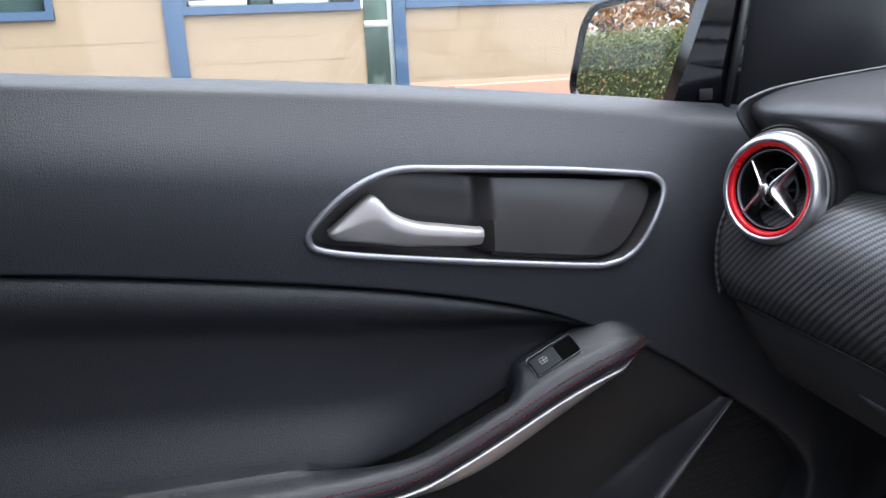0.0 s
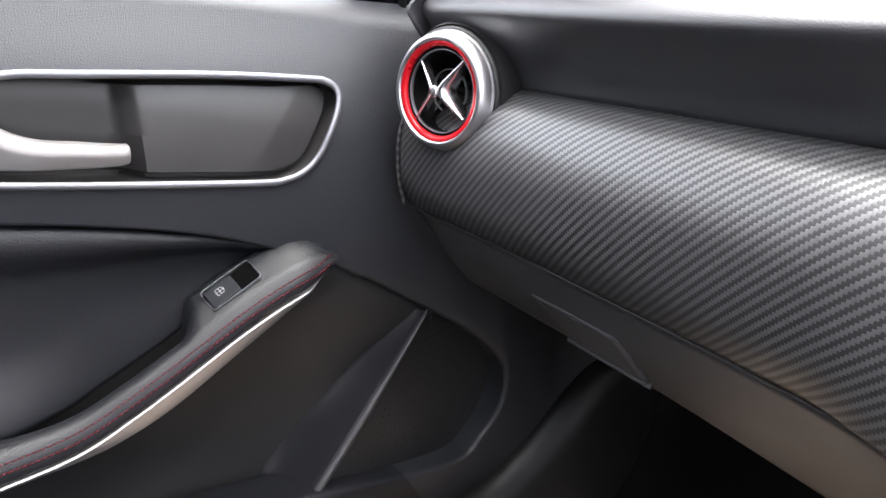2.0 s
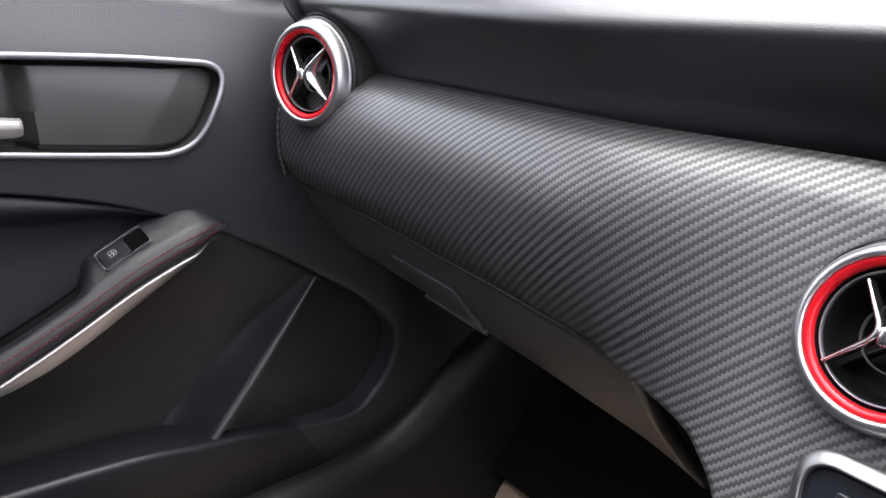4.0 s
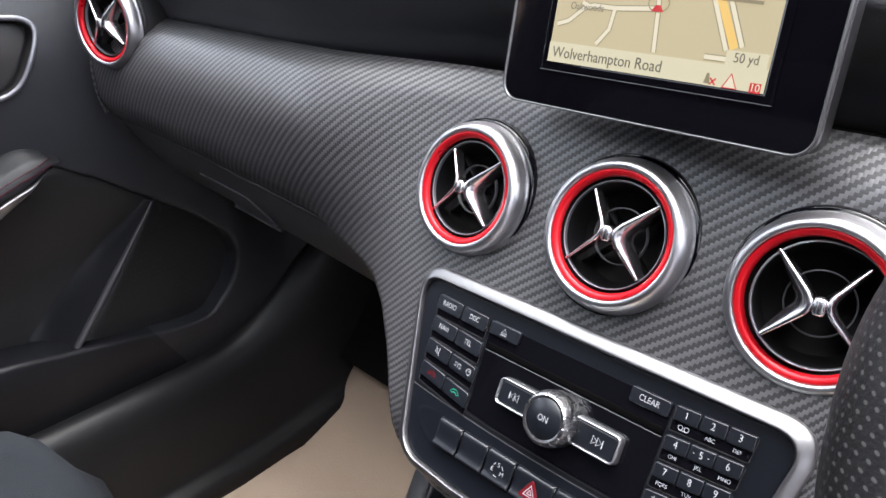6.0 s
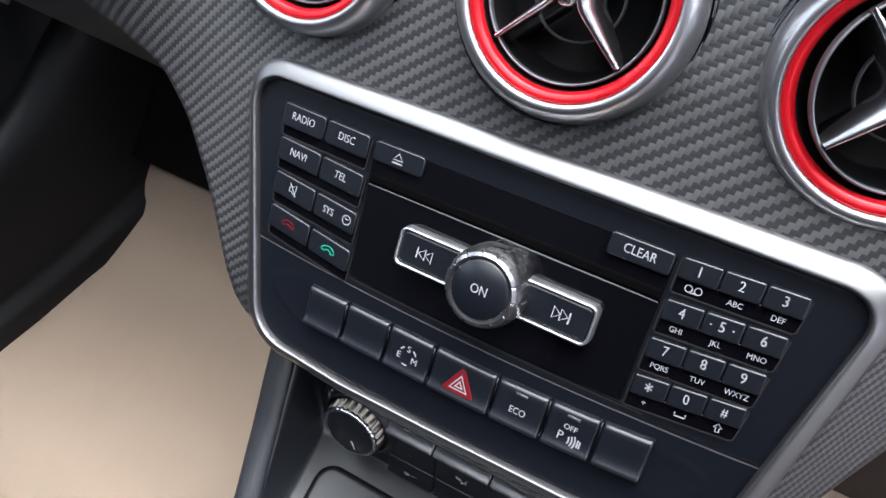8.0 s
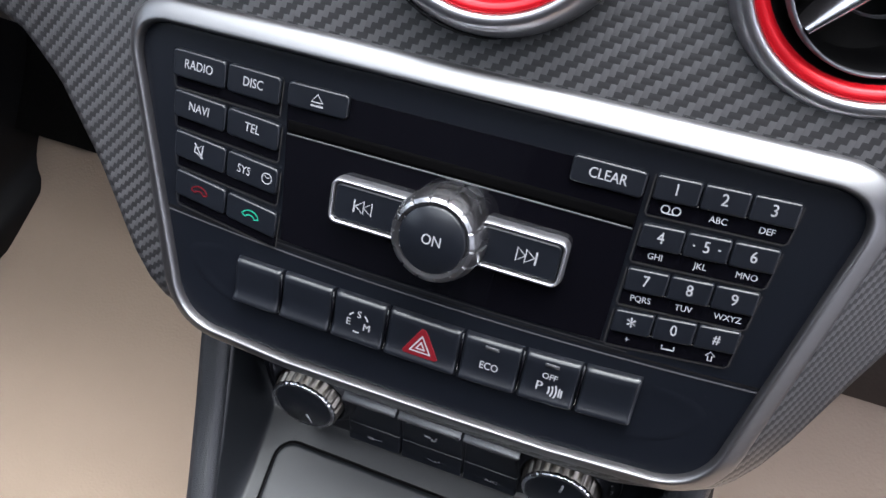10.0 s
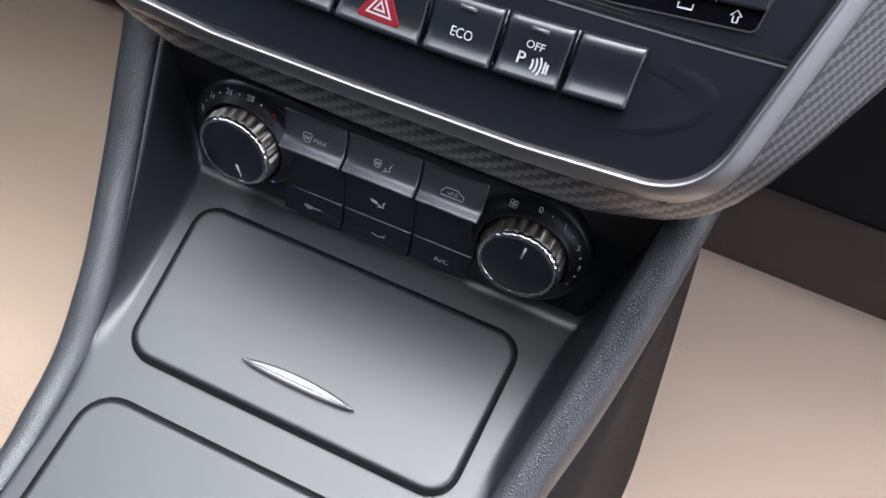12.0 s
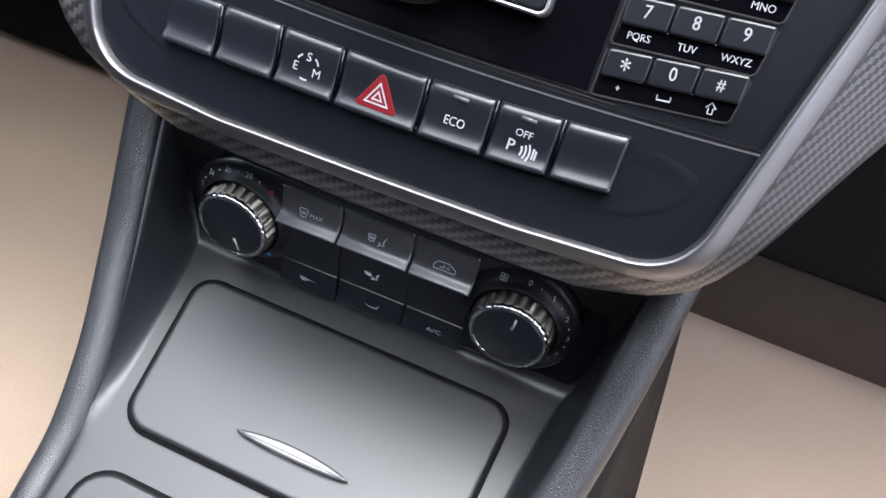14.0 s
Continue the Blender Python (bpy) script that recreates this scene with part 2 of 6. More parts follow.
def carbon_weave(name, cell=0.0019):
    """Twill weave foil: short strands in stepped diagonal rows, each one rounded, in a UV map in metres (v runs across the car)."""
    mat = bpy.data.materials.new(name)
    mat.use_nodes = True
    nt = mat.node_tree
    b = nt.nodes["Principled BSDF"]
    uv = nt.nodes.new("ShaderNodeUVMap")
    uv.uv_map = "uv"
    sep = nt.nodes.new("ShaderNodeSeparateXYZ")
    nt.links.new(uv.outputs[0], sep.inputs[0])
    across = math_node(nt, "DIVIDE", sep.outputs[1], cell)
    down = math_node(nt, "DIVIDE", sep.outputs[0], cell)
    row = math_node(nt, "FLOOR", down)
    column = math_node(nt, "FLOOR", across)
    along = math_node(nt, "FLOORED_MODULO", math_node(nt, "ADD", down, column), 4)
    phase = math_node(nt, "FLOORED_MODULO", math_node(nt, "ADD", across, row), 4)
    warp = math_node(nt, "LESS_THAN", along, 2.0)

    def hump(f, size):
        c = math_node(nt, "SUBTRACT", math_node(nt, "DIVIDE", f, size), 0.5)
        return math_node(nt, "SUBTRACT", 1.0, math_node(nt, "MULTIPLY", math_node(nt, "MULTIPLY", c, c), 4.0))

    mix = nt.nodes.new("ShaderNodeMix")
    mix.data_type = "FLOAT"
    nt.links.new(warp, mix.inputs[0])
    nt.links.new(math_node(nt, "MULTIPLY", math_node(nt, "ADD", hump(math_node(nt, "SUBTRACT", down, row), 1.0), hump(math_node(nt, "SUBTRACT", phase, 2.0), 2.0)), 0.3), mix.inputs[2])
    nt.links.new(math_node(nt, "MULTIPLY", math_node(nt, "ADD", hump(math_node(nt, "SUBTRACT", across, column), 1.0), hump(along, 2.0)), 0.5), mix.inputs[3])
    bump = nt.nodes.new("ShaderNodeBump")
    bump.inputs["Strength"].default_value, bump.inputs["Distance"].default_value = 0.35, 0.0004
    nt.links.new(mix.outputs[0], bump.inputs["Height"])
    nt.links.new(bump.outputs[0], b.inputs["Normal"])
    fibre = nt.nodes.new("ShaderNodeTexNoise")
    fibre.inputs["Scale"].default_value = 700
    nt.links.new(uv.outputs[0], fibre.inputs["Vector"])
    tone = nt.nodes.new("ShaderNodeMixRGB")
    tone.inputs[1].default_value, tone.inputs[2].default_value = (0.016, 0.0163, 0.017, 1), (0.060, 0.061, 0.0632, 1)
    strand = nt.nodes.new("ShaderNodeTexWhiteNoise")
    strand.noise_dimensions = "2D"
    which = nt.nodes.new("ShaderNodeCombineXYZ")
    nt.links.new(column, which.inputs[0])
    nt.links.new(math_node(nt, "FLOOR", math_node(nt, "DIVIDE", math_node(nt, "ADD", down, column), 4.0)), which.inputs[1])
    nt.links.new(which.outputs[0], strand.inputs["Vector"])
    vary = math_node(nt, "ADD", math_node(nt, "MULTIPLY", fibre.outputs["Fac"], 0.4), math_node(nt, "ADD", math_node(nt, "MULTIPLY", strand.outputs["Value"], 0.2), 0.65))
    lit = math_node(nt, "MULTIPLY", warp, vary)
    nt.links.new(lit, tone.inputs[0])
    nt.links.new(tone.outputs[0], b.inputs["Base Color"])
    rough = nt.nodes.new("ShaderNodeMapRange")
    rough.inputs["To Min"].default_value, rough.inputs["To Max"].default_value = 0.42, 0.36
    nt.links.new(warp, rough.inputs["Value"])
    nt.links.new(rough.outputs[0], b.inputs["Roughness"])
    b.inputs["Coat Weight"].default_value, b.inputs["Coat Roughness"].default_value = 0.3, 0.36
    shine = nt.nodes.new("ShaderNodeMapRange")
    shine.inputs["To Min"].default_value, shine.inputs["To Max"].default_value = 0.48, 0.90
    nt.links.new(warp, shine.inputs["Value"])
    nt.links.new(shine.outputs[0], b.inputs["Specular IOR Level"])
    return mat


SOFT = surface("black soft-touch plastic", (0.024, 0.025, 0.028), 0.40, grain=0.22, grain_size=0.0016, cells=True, mottle_size=0.2, spec=0.65)
SOFT_DOOR = surface("black grained door skin", (0.0135, 0.0150, 0.0182), 0.43, grain=0.42, grain_size=0.0018, cells=True, mottle_size=0.2, spec=0.38)
LEATHER = surface("black synthetic leather", (0.0046, 0.0054, 0.0070), 0.42, grain=0.5, grain_size=0.0016, cells=True, mottle_size=0.15, spec=0.38)
HARD = surface("black hard plastic", (0.0105, 0.0108, 0.0115), 0.46, grain=0.3, grain_size=0.0008, mottle_size=0.1, spec=0.36)
SILL_TRIM = surface("smooth black sill plastic", (0.0075, 0.0077, 0.0082), 0.42, grain=0.15, grain_size=0.0008, mottle_size=0.1, spec=0.24)
DECK = surface("satin black console lacquer", (0.007, 0.0088, 0.0108), 0.42, grain=0.05, grain_size=0.0006, mottle=0.06, mottle_size=0.1, spec=0.62)
DARK = surface("matt black plastic", (0.003, 0.003, 0.0033), 0.65, grain=0.2, grain_size=0.001, spec=0.2)
GLOSS = surface("piano black panel", (0.002, 0.002, 0.003), 0.05, spec=0.42, dust=0.025)
FACE = surface("satin black faceplate", (0.0031, 0.0042, 0.0066), 0.40, grain=0.1, grain_size=0.0004, dust=0.02, spec=0.27)
KEY = surface("satin black key", (0.0049, 0.0063, 0.0090), 0.31, grain=0.08, grain_size=0.0004, spec=0.62)
SATIN = surface("satin silver trim", (0.52, 0.53, 0.55), 0.40, 1.0, grain=0.05, grain_size=0.0005, mottle=0.06)
FRAME = surface("matt silver frame", (0.225, 0.225, 0.23), 0.40, 1.0, grain=0.08, grain_size=0.0005, mottle=0.06)
BEZEL_METAL = surface("polished silver bezel", (0.56, 0.56, 0.58), 0.34, 1.0, grain=0.04, grain_size=0.0005, mottle=0.06)
CHROME = surface("polished chrome", (0.66, 0.66, 0.68), 0.18, 1.0, mottle=0.04)
VANE = surface("satin silver vane", (0.66, 0.66, 0.68), 0.24, 1.0, mottle=0.04)
GRIP = surface("silver painted grip", (0.35, 0.345, 0.345), 0.36, 0.85, grain=0.05, grain_size=0.0005, mottle=0.06)
RED = surface("red enamel ring", (0.50, 0.007, 0.013), 0.28, 0.35, mottle=0.08)
THREAD = surface("red thread", (0.07, 0.008, 0.013), 0.8, grain=0.4, grain_size=0.0006, spec=0.1)
PRINT = surface("white print", (0.28, 0.29, 0.305), 0.6, mottle=0.05, spec=0.2)
PRINT_DIM = surface("grey print", (0.34, 0.35, 0.37), 0.6, mottle=0.1, spec=0.2)
PRINT_RED = surface("red print", (0.12, 0.006, 0.010), 0.5, spec=0.2)
PRINT_GREEN = surface("green print", (0.012, 0.24, 0.15), 0.5, spec=0.2)
PRINT_BLUE = surface("blue print", (0.05, 0.25, 0.6), 0.5)
CARPET = surface("beige carpet", (0.46, 0.362, 0.278), 0.95, grain=0.35, grain_size=0.003, mottle=0.06, mottle_size=0.12, spec=0.1)
# black carpet coloured brown for the light on its lower part
CARPET_LIT = surface("black carpet with painted light", (0.048, 0.037, 0.030), 0.95, grain=0.4, grain_size=0.003, spec=0.1)
CARPET_DARK = surface("black carpet", (0.010, 0.0096, 0.0093), 0.95, grain=0.5, grain_size=0.003, spec=0.1)
LID = surface("satin black lid plastic", (0.056, 0.058, 0.062), 0.40, grain=0.12, grain_size=0.0006, mottle=0.06, mottle_size=0.1)
# near-black that paints the shade inside the slot, switch well and gaps
SHADE_BLACK = surface("painted shade black", (0.0012, 0.0012, 0.0013), 0.9, spec=0.03)
CREST = surface("smooth black cover", (0.0052, 0.0058, 0.0074), 0.42, grain=0.1, grain_size=0.0006, spec=0.26)
RIBBED = surface("dark ribbed metal", (0.20, 0.183, 0.160), 0.32, 1.0, mottle=0.2)
RIBLESS = surface("dull silver", (0.18, 0.185, 0.20), 0.40, 0.8, mottle=0.05)
PLATE = surface("smooth dark recess plate", (0.017, 0.0168, 0.0168), 0.42, grain=0.06, grain_size=0.0006, spec=0.5)
BROW = surface("dark satin metal lip", (0.11, 0.112, 0.118), 0.26, 0.5, spec=0.5, grain=0.05, grain_size=0.0005)
BROW_LIGHT = surface("dark polished chrome", (0.46, 0.46, 0.47), 0.28, 1.0, mottle=0.04)
HANDLE = surface("satin painted silver", (0.31, 0.30, 0.296), 0.42, 0.55, grain=0.05, grain_size=0.0005, mottle=0.05)
RAIL = surface("grained grey rail", (0.024, 0.0262, 0.029), 0.33, grain=0.6, grain_size=0.0010, cells=True, spec=0.6)
CARBON = carbon_weave("carbon weave foil")
FABRIC = surface("grey seat fabric", (0.012, 0.0145, 0.0175), 0.9, grain=0.8, grain_size=0.0015, spec=0.2)
HEADLINER = surface("dark grey headliner", (0.12, 0.118, 0.115), 0.95, grain=0.4, grain_size=0.002)

GLASS = bpy.data.materials.new("clear glass")
GLASS.use_nodes = True
gt = GLASS.node_tree
gt.nodes.remove(gt.nodes["Principled BSDF"])
clear, sheen, pane_mix = gt.nodes.new("ShaderNodeBsdfTransparent"), gt.nodes.new("ShaderNodeBsdfGlossy"), gt.nodes.new("ShaderNodeMixShader")
clear.inputs[0].default_value = (0.90, 0.94, 0.92, 1)
sheen.inputs["Roughness"].default_value = 0.0
pane_mix.inputs[0].default_value = 0.05
gt.links.new(clear.outputs[0], pane_mix.inputs[1])
gt.links.new(sheen.outputs[0], pane_mix.inputs[2])
gt.links.new(pane_mix.outputs[0], gt.nodes["Material Output"].inputs[0])
MIRROR = surface("mirror glass", (0.8, 0.8, 0.8), 0.01, 1.0, mottle=0.0, rough_var=0)

# ---- cabin shell ----
BACK, FRONT = -1.5, 0.75


def cabin():
    bm = grid([[(x, y, z) for x in np.linspace(-0.66, 0.66, 23)] for y, z in ((-1.5, 0.15), (-0.9, 0.15), (-0.4, 0.148), (0.05, 0.15), (0.15, 0.158), (0.22, 0.19), (0.30, 0.27), (0.36, 0.34), (0.42, 0.41))], thick=0.02)
    tagged(part("floor", bm, CARPET, label="beige looped carpet floor of a car footwell"), category="floor", kind="structure")
    # toe board in black carpet, above the beige mat
    bm = grid([[(x, y, z) for x in np.linspace(-0.70, 0.70, 15)] for y, z in ((0.245, 0.262), (0.30, 0.32), (0.37, 0.42), (0.45, 0.55), (0.5, 0.7))], thick=0.02)
    toe = tagged(part("wall_toe_board", bm, CARPET_DARK, label="black carpet of the toe board under the dashboard"), category="wall", kind="structure")
    # brown strip paints the lit foot of the black toe board
    bm = grid([[(x, y - 0.005, z + 0.003) for x in np.linspace(0.10, 0.70, 9)] for y, z in ((0.238, 0.256), (0.255, 0.272), (0.276, 0.294), (0.284, 0.302))], thick=0.004)
    part("toe_board_lit_strip", bm, CARPET_LIT, toe, "lower strip of the toe board, brown as painted light")
    for side, name in ((-1, "wall_sill_passenger"), (1, "wall_sill_driver")):
        prof = [(p.x, p.y) for p in spline([(0.626, 0.130, 0), (0.623, 0.160, 0), (0.627, 0.176, 0), (0.637, 0.182, 0), (0.645, 0.192, 0), (0.649, 0.225, 0), (0.654, 0.270, 0), (0.661, 0.305, 0), (0.670, 0.324, 0), (0.684, 0.333, 0), (0.702, 0.330, 0), (0.72, 0.31, 0), (0.735, 0.27, 0)], 40)]
        rows = []
        for y in np.linspace(-1.5, 0.34, 60):
            up = 0.30 * ease(0.02, 0.30, y) ** 1.6
            inn = 0.012 * ease(0.10, 0.30, y)
            rows.append([(side * (a - inn), y, 0.13 + (z - 0.13) * (1 + up * 2.2)) for a, z in prof])
        tagged(part(name, grid(rows, thick=0.004), SILL_TRIM, label="black plastic door sill trim curving up to the kick panel"), category="sill trim", kind="structure")
    # unseen roof; its opening is added to let skylight onto dash and console
    bm = merge(box(-0.74, -1.5, 1.30, 0.74, -0.62, 1.34), box(-0.74, -0.20, 1.30, 0.74, -0.16, 1.34), box(-0.74, -0.62, 1.30, -0.56, -0.20, 1.34), box(0.56, -0.62, 1.30, 0.74, -0.20, 1.34))
    tagged(part("ceiling", bm, HEADLINER, label="unseen dark grey headliner round an added light opening", smooth=False), category="ceiling", kind="structure")
    # pane over the added roof opening
    ob = tagged(part("window_roof_added", box(-0.56, -0.62, 1.315, 0.56, -0.20, 1.32), GLASS, label="clear pane over an added roof opening that lets light in", smooth=False), category="roof glass", kind="structure")
    ob.visible_shadow = False
    # unseen wall closes the rear, coloured dark to keep reflections off the panels
    bm = box(-0.78, -1.54, 0.0, 0.78, -1.5, 1.32)
    tagged(part("wall_rear", bm, DARK, label="unseen plain rear wall, dark to cut reflections"), category="wall", kind="structure")
    # driver's side: unseen dark rear wall; the doorway ahead stays open for daylight
    bm = box(0.74, -1.5, 0.1, 0.78, -0.74, 1.32)
    tagged(part("wall_driver_rear", bm, DARK, label="unseen black side wall beside the open doorway, dark to cut reflections"), category="wall", kind="structure")
    # unseen passenger-side wall, dark for the same reason
    bm = merge(box(-0.80, -1.5, 0.1, -0.765, -0.78, 1.32), box(-0.78, -0.86, 0.9, -0.73, -0.76, 1.32))
    tagged(part("wall_rear_passenger", bm, DARK, label="unseen black side wall and pillar, dark to cut reflections"), category="wall", kind="structure")
    bm = merge(box(-0.8, 0.70, 0.0, 0.8, 0.74, 0.93), box(-0.80, 0.34, -0.05, -0.74, 0.72, 0.88), box(0.74, 0.34, -0.05, 0.8, 0.72, 0.88))
    tagged(part("wall_bulkhead", bm, DARK, label="dark bulkhead behind the dashboard"), category="wall", kind="structure")
    # roof rails and windscreen pillars
    for side, name in ((-1, "pillar_passenger"), (1, "pillar_driver")):
        bm = tube(spline([(side * 0.725, 0.42, 0.86), (side * 0.70, 0.25, 1.04), (side * 0.67, 0.02, 1.20), (side * 0.66, -0.22, 1.30)], 16), [0.045] * 6 + [0.035] * 10, 10, flat=0.7)
        tagged(part(name, bm, SOFT, label="dark padded windscreen pillar trim"), category="pillar", kind="structure")
        bm = box(side * 0.66, -1.5, 1.25, side * 0.74, 0.0, 1.31, 0.01)
        tagged(part("roof_rail" if side < 0 else "roof_rail_driver", bm, SOFT, label="dark roof rail above the side window"), category="roof rail", kind="structure")
    bm = grid([[(x, 0.66 - 0.06 * abs(x) ** 2, 0.93), (x, 0.30 - 0.05 * abs(x) ** 2, 1.12), (x, -0.16, 1.31)] for x in np.linspace(-0.66, 0.66, 9)], thick=0.004)
    ob = tagged(part("window_windscreen", bm, GLASS, label="clear raked windscreen glass", smooth=False), category="windscreen", kind="structure")
    ob.visible_shadow = False


cabin()


# ---- dashboard ----
def upper_profile(x):
    b = 0.048 * ease(0.34, 0.12, abs(x))
    return [(0.050 + b, 0.796), (0.042 + b, 0.806), (0.037 + b, 0.822), (0.027 + b, 0.838), (0.018 + b, 0.851), (0.013 + b, 0.861), (0.017 + b, 0.868), (0.030 + b, 0.874), (0.06 + b * 0.8, 0.881), (0.14, 0.889), (0.25, 0.898), (0.40, 0.908), (0.60, 0.918)]


FOIL = [(p.x, p.y) for p in spline([(0.56, 0.03, 0), (0.62, 0.020, 0), (0.66, 0.011, 0), (0.69, 0.001, 0), (0.72, -0.006, 0), (0.75, -0.006, 0), (0.77, -0.001, 0), (0.785, 0.0075, 0), (0.796, 0.018, 0), (0.803, 0.030, 0), (0.806, 0.040, 0)], 160)]


def carbon_y(x, z):
    """Depth of the foiled panel: a bulge on the passenger's side, a flat leaning face at the centre."""
    pas = interp(FOIL, z) if z < 0.806 else 0.04
    mid = -0.043 + (z - 0.6475) * 0.577 + 0.004
    if z > 0.79:
        mid += (z - 0.79) * 0.5
    roll = 0.013 * (max(lower_z(x) + 0.026 - z, 0) / 0.026) ** 2 * ease(0.128, 0.096, abs(x))
    if x < 0:
        return pas + (mid - pas) * ease(0.30, 0.13, -x) + roll
    # on the driver's side the foil turns away sharply behind the silver frame
    edge = 0.1275 - 0.18 * (0.058 - (z - 0.6475) / 0.866)
    high = pas + (mid - pas) * ease(0.30, 0.13, x)
    low = min(mid + 0.95 * max(x - edge, 0) ** 1.15 * 1.35, pas + 0.01)
    return low + (high - low) * ease(0.695, 0.735, z) + roll


LOWER = [(-0.70, 0.700), (-0.655, 0.7), (-0.5, 0.694), (-0.37, 0.6855), (-0.27, 0.677), (-0.235, 0.6745), (-0.20, 0.673), (-0.183, 0.670), (-0.163, 0.659), (-0.143, 0.640), (-0.136, 0.631), (-0.129, 0.620), (-0.122, 0.6075), (-0.115, 0.595), (-0.105, 0.585), (-0.095, 0.5795), (-0.075, 0.5750), (-0.05, 0.574), (0.0, 0.5735)]


def lower_z(x):
    return interp(LOWER, -abs(x))


def dashboard():
    dash = thing("dashboard", "black car dashboard with a carbon-look panel and grained top", "dashboard")
    xs = list(np.linspace(-0.668, 0.70, 90))
    rows = []
    for x in xs:
        drop = 0.03 * ease(-0.63, -0.668, x)
        rows.append([Vector((x, p.x + drop * 0.4, p.y - 0)) for p in spline([(a, b, 0) for a, b in upper_profile(x)], 60)])
    ob = part("upper_dash", grid(rows, thick=0.012, flip=True), SOFT, dash, "black grained soft dash top with a rounded front lip")
    # end cap of the dash top
    prof = [Vector((-0.668, p.x, p.y)) for p in spline([(a, b, 0) for a, b in upper_profile(-0.668)], 40)]
    ctr = Vector((-0.668, 0.12, 0.83))
    caps = [[p.lerp(ctr, k) + Vector((-out, 0, 0)) for p in prof] for k, out in ((0, 0), (0.03, 0.0025), (0.08, 0.005), (0.16, 0.007), (0.5, 0.008))]
    part("end_cap", grid(caps, thick=0.002), SOFT, dash, "rounded end of the dash top")
    # foiled panel
    rows = []
    for x in np.concatenate([np.linspace(-0.662, -0.25, 60), np.linspace(-0.244, 0.244, 90), np.linspace(0.25, 0.68, 40)]):
        zl = lower_z(x)
        zs = list(np.linspace(0.806, zl, 46))
        roll = 0.005 * ease(-0.24, -0.30, x)
        row = [(x, carbon_y(x, z) + roll * max(0, 1 - (z - zl) / 0.026) ** 2, z) for z in zs]
        y0 = row[-1][1]
        row += [(x, y0 + 0.004, zl - 0.004), (x, y0 + 0.012, zl - 0.0065), (x, y0 + 0.026, zl - 0.006)]
        rows.append(row)
    bm = grid(rows, thick=0.003, flip=True)
    holes = [f for f in bm.faces if min(math.hypot(f.calc_center_median().x - c, (f.calc_center_median().z - 0.739) / 0.9) for c in (-0.11, -0.002, 0.103)) < 0.034]
    bmesh.ops.delete(bm, geom=holes, context="FACES")
    part("carbon_panel", bm, CARBON, dash, "black carbon-weave foil panel with satin sheen")
    # rounded left end of the foiled panel
    rows = []
    for k in range(9):
        a = radians(90 * k / 8)
        rows.append([(-0.662 - 0.012 * math.sin(a), carbon_y(-0.66, z) + 0.03 * (1 - math.cos(a)), z) for z in np.linspace(0.806, 0.7, 24)])
    part("carbon_end", grid(rows, thick=0.002), CARBON, dash)
    # glove box below the foil, leaning forward
    def glove(x, f):
        zl = lower_z(x)
        y0 = carbon_y(x, zl)
        return Vector((x, y0 + 0.009 + f * 0.070 - 0.005 * math.sin(math.pi * f), zl - 0.005 - f * 0.10))
    def lid_end(x):
        return interp([(-0.66, 0.80), (-0.5, 0.87), (-0.42, 0.93), (-0.236, 1.18)], x)
    box_ = part("glove_box_lid", grid([[glove(x, f * lid_end(x)) for f in np.linspace(0, 1, 14)] for x in np.linspace(-0.655, -0.236, 40)], thick=0.01, flip=True), LID, dash, "smooth black glove box lid")
    part("seam_strip", tube([glove(x, 0.0) + Vector((0, -0.0015, 0.0005)) for x in np.linspace(-0.655, -0.24, 40)], 0.0007, 6), PLATE, box_, "thin grey seam along the lid")
    # latch recess and pull
    def on_lid(x, f, out):
        return glove(x, f) + Vector((0, -0.8, -0.6)) * out
    rows = [[on_lid(-0.532 + 0.030 * f + (0.088 - 0.018 * f) * u, 0.40 + 0.36 * f, 0.0012 + 0.0035 * f * f) for f in np.linspace(0, 1, 8)] for u in np.linspace(0, 1, 10)]
    part("latch", grid(rows, thick=0.003, flip=True), LID, box_, "smooth black pull plate of the latch")
    part("latch_edge", tube([on_lid(-0.514 + 0.084 * u, 0.775, 0.004) for u in np.linspace(0, 1, 8)], 0.0024, 10), LID, box_, "satin edge of the latch")
    # lower dash behind the glove box and around the stack
    rows = [[glove(x, lid_end(x)) + Vector((0, 0.01, 0)), glove(x, lid_end(x)) + Vector((0, 0.10, -0.01)), Vector((x, 0.30, 0.56)), Vector((x, 0.5, 0.6))] for x in np.linspace(-0.66, -0.236, 20)]
    part("under_tray", grid(rows, thick=0.006), DARK, dash)
    rows = []
    for x in np.linspace(-0.24, -0.12, 20):
        zl = lower_z(x)
        y0 = carbon_y(x, zl)
        rows.append([(x, y0 + 0.02, zl - 0.004), (x, y0 + 0.05, zl - 0.012), (x, 0.12, min(zl, 0.60) - 0.02), (x, 0.3, 0.5)])
    part("lower_trim", grid(rows, thick=0.004), HARD, dash)
    rows = []
    for x in np.linspace(0.12, 0.68, 30):
        zl = lower_z(x)
        y0 = carbon_y(x, zl)
        rows.append([(x, y0 + 0.02, zl - 0.004), (x, y0 + 0.05, zl - 0.03), (x, 0.12, zl - 0.09), (x, 0.3, 0.5)])
    part("lower_trim", grid(rows, thick=0.004), HARD, dash)
    # windscreen grille and sensor plate on the top
    g = part("defroster_grille", slab(rounded(-0.30, -0.018, 0.30, 0.018, 0.01), 0.003, pose(-0.28, 0.33, 0.9025, 3.5), 0.001), DARK, dash)
    for k in range(16):
        part("slat", box(-0.29 + 0.037 * k, -0.015, 0.003, -0.287 + 0.037 * k, 0.015, 0.006, m=pose(-0.28, 0.33, 0.9025, 3.5)), HARD, g)
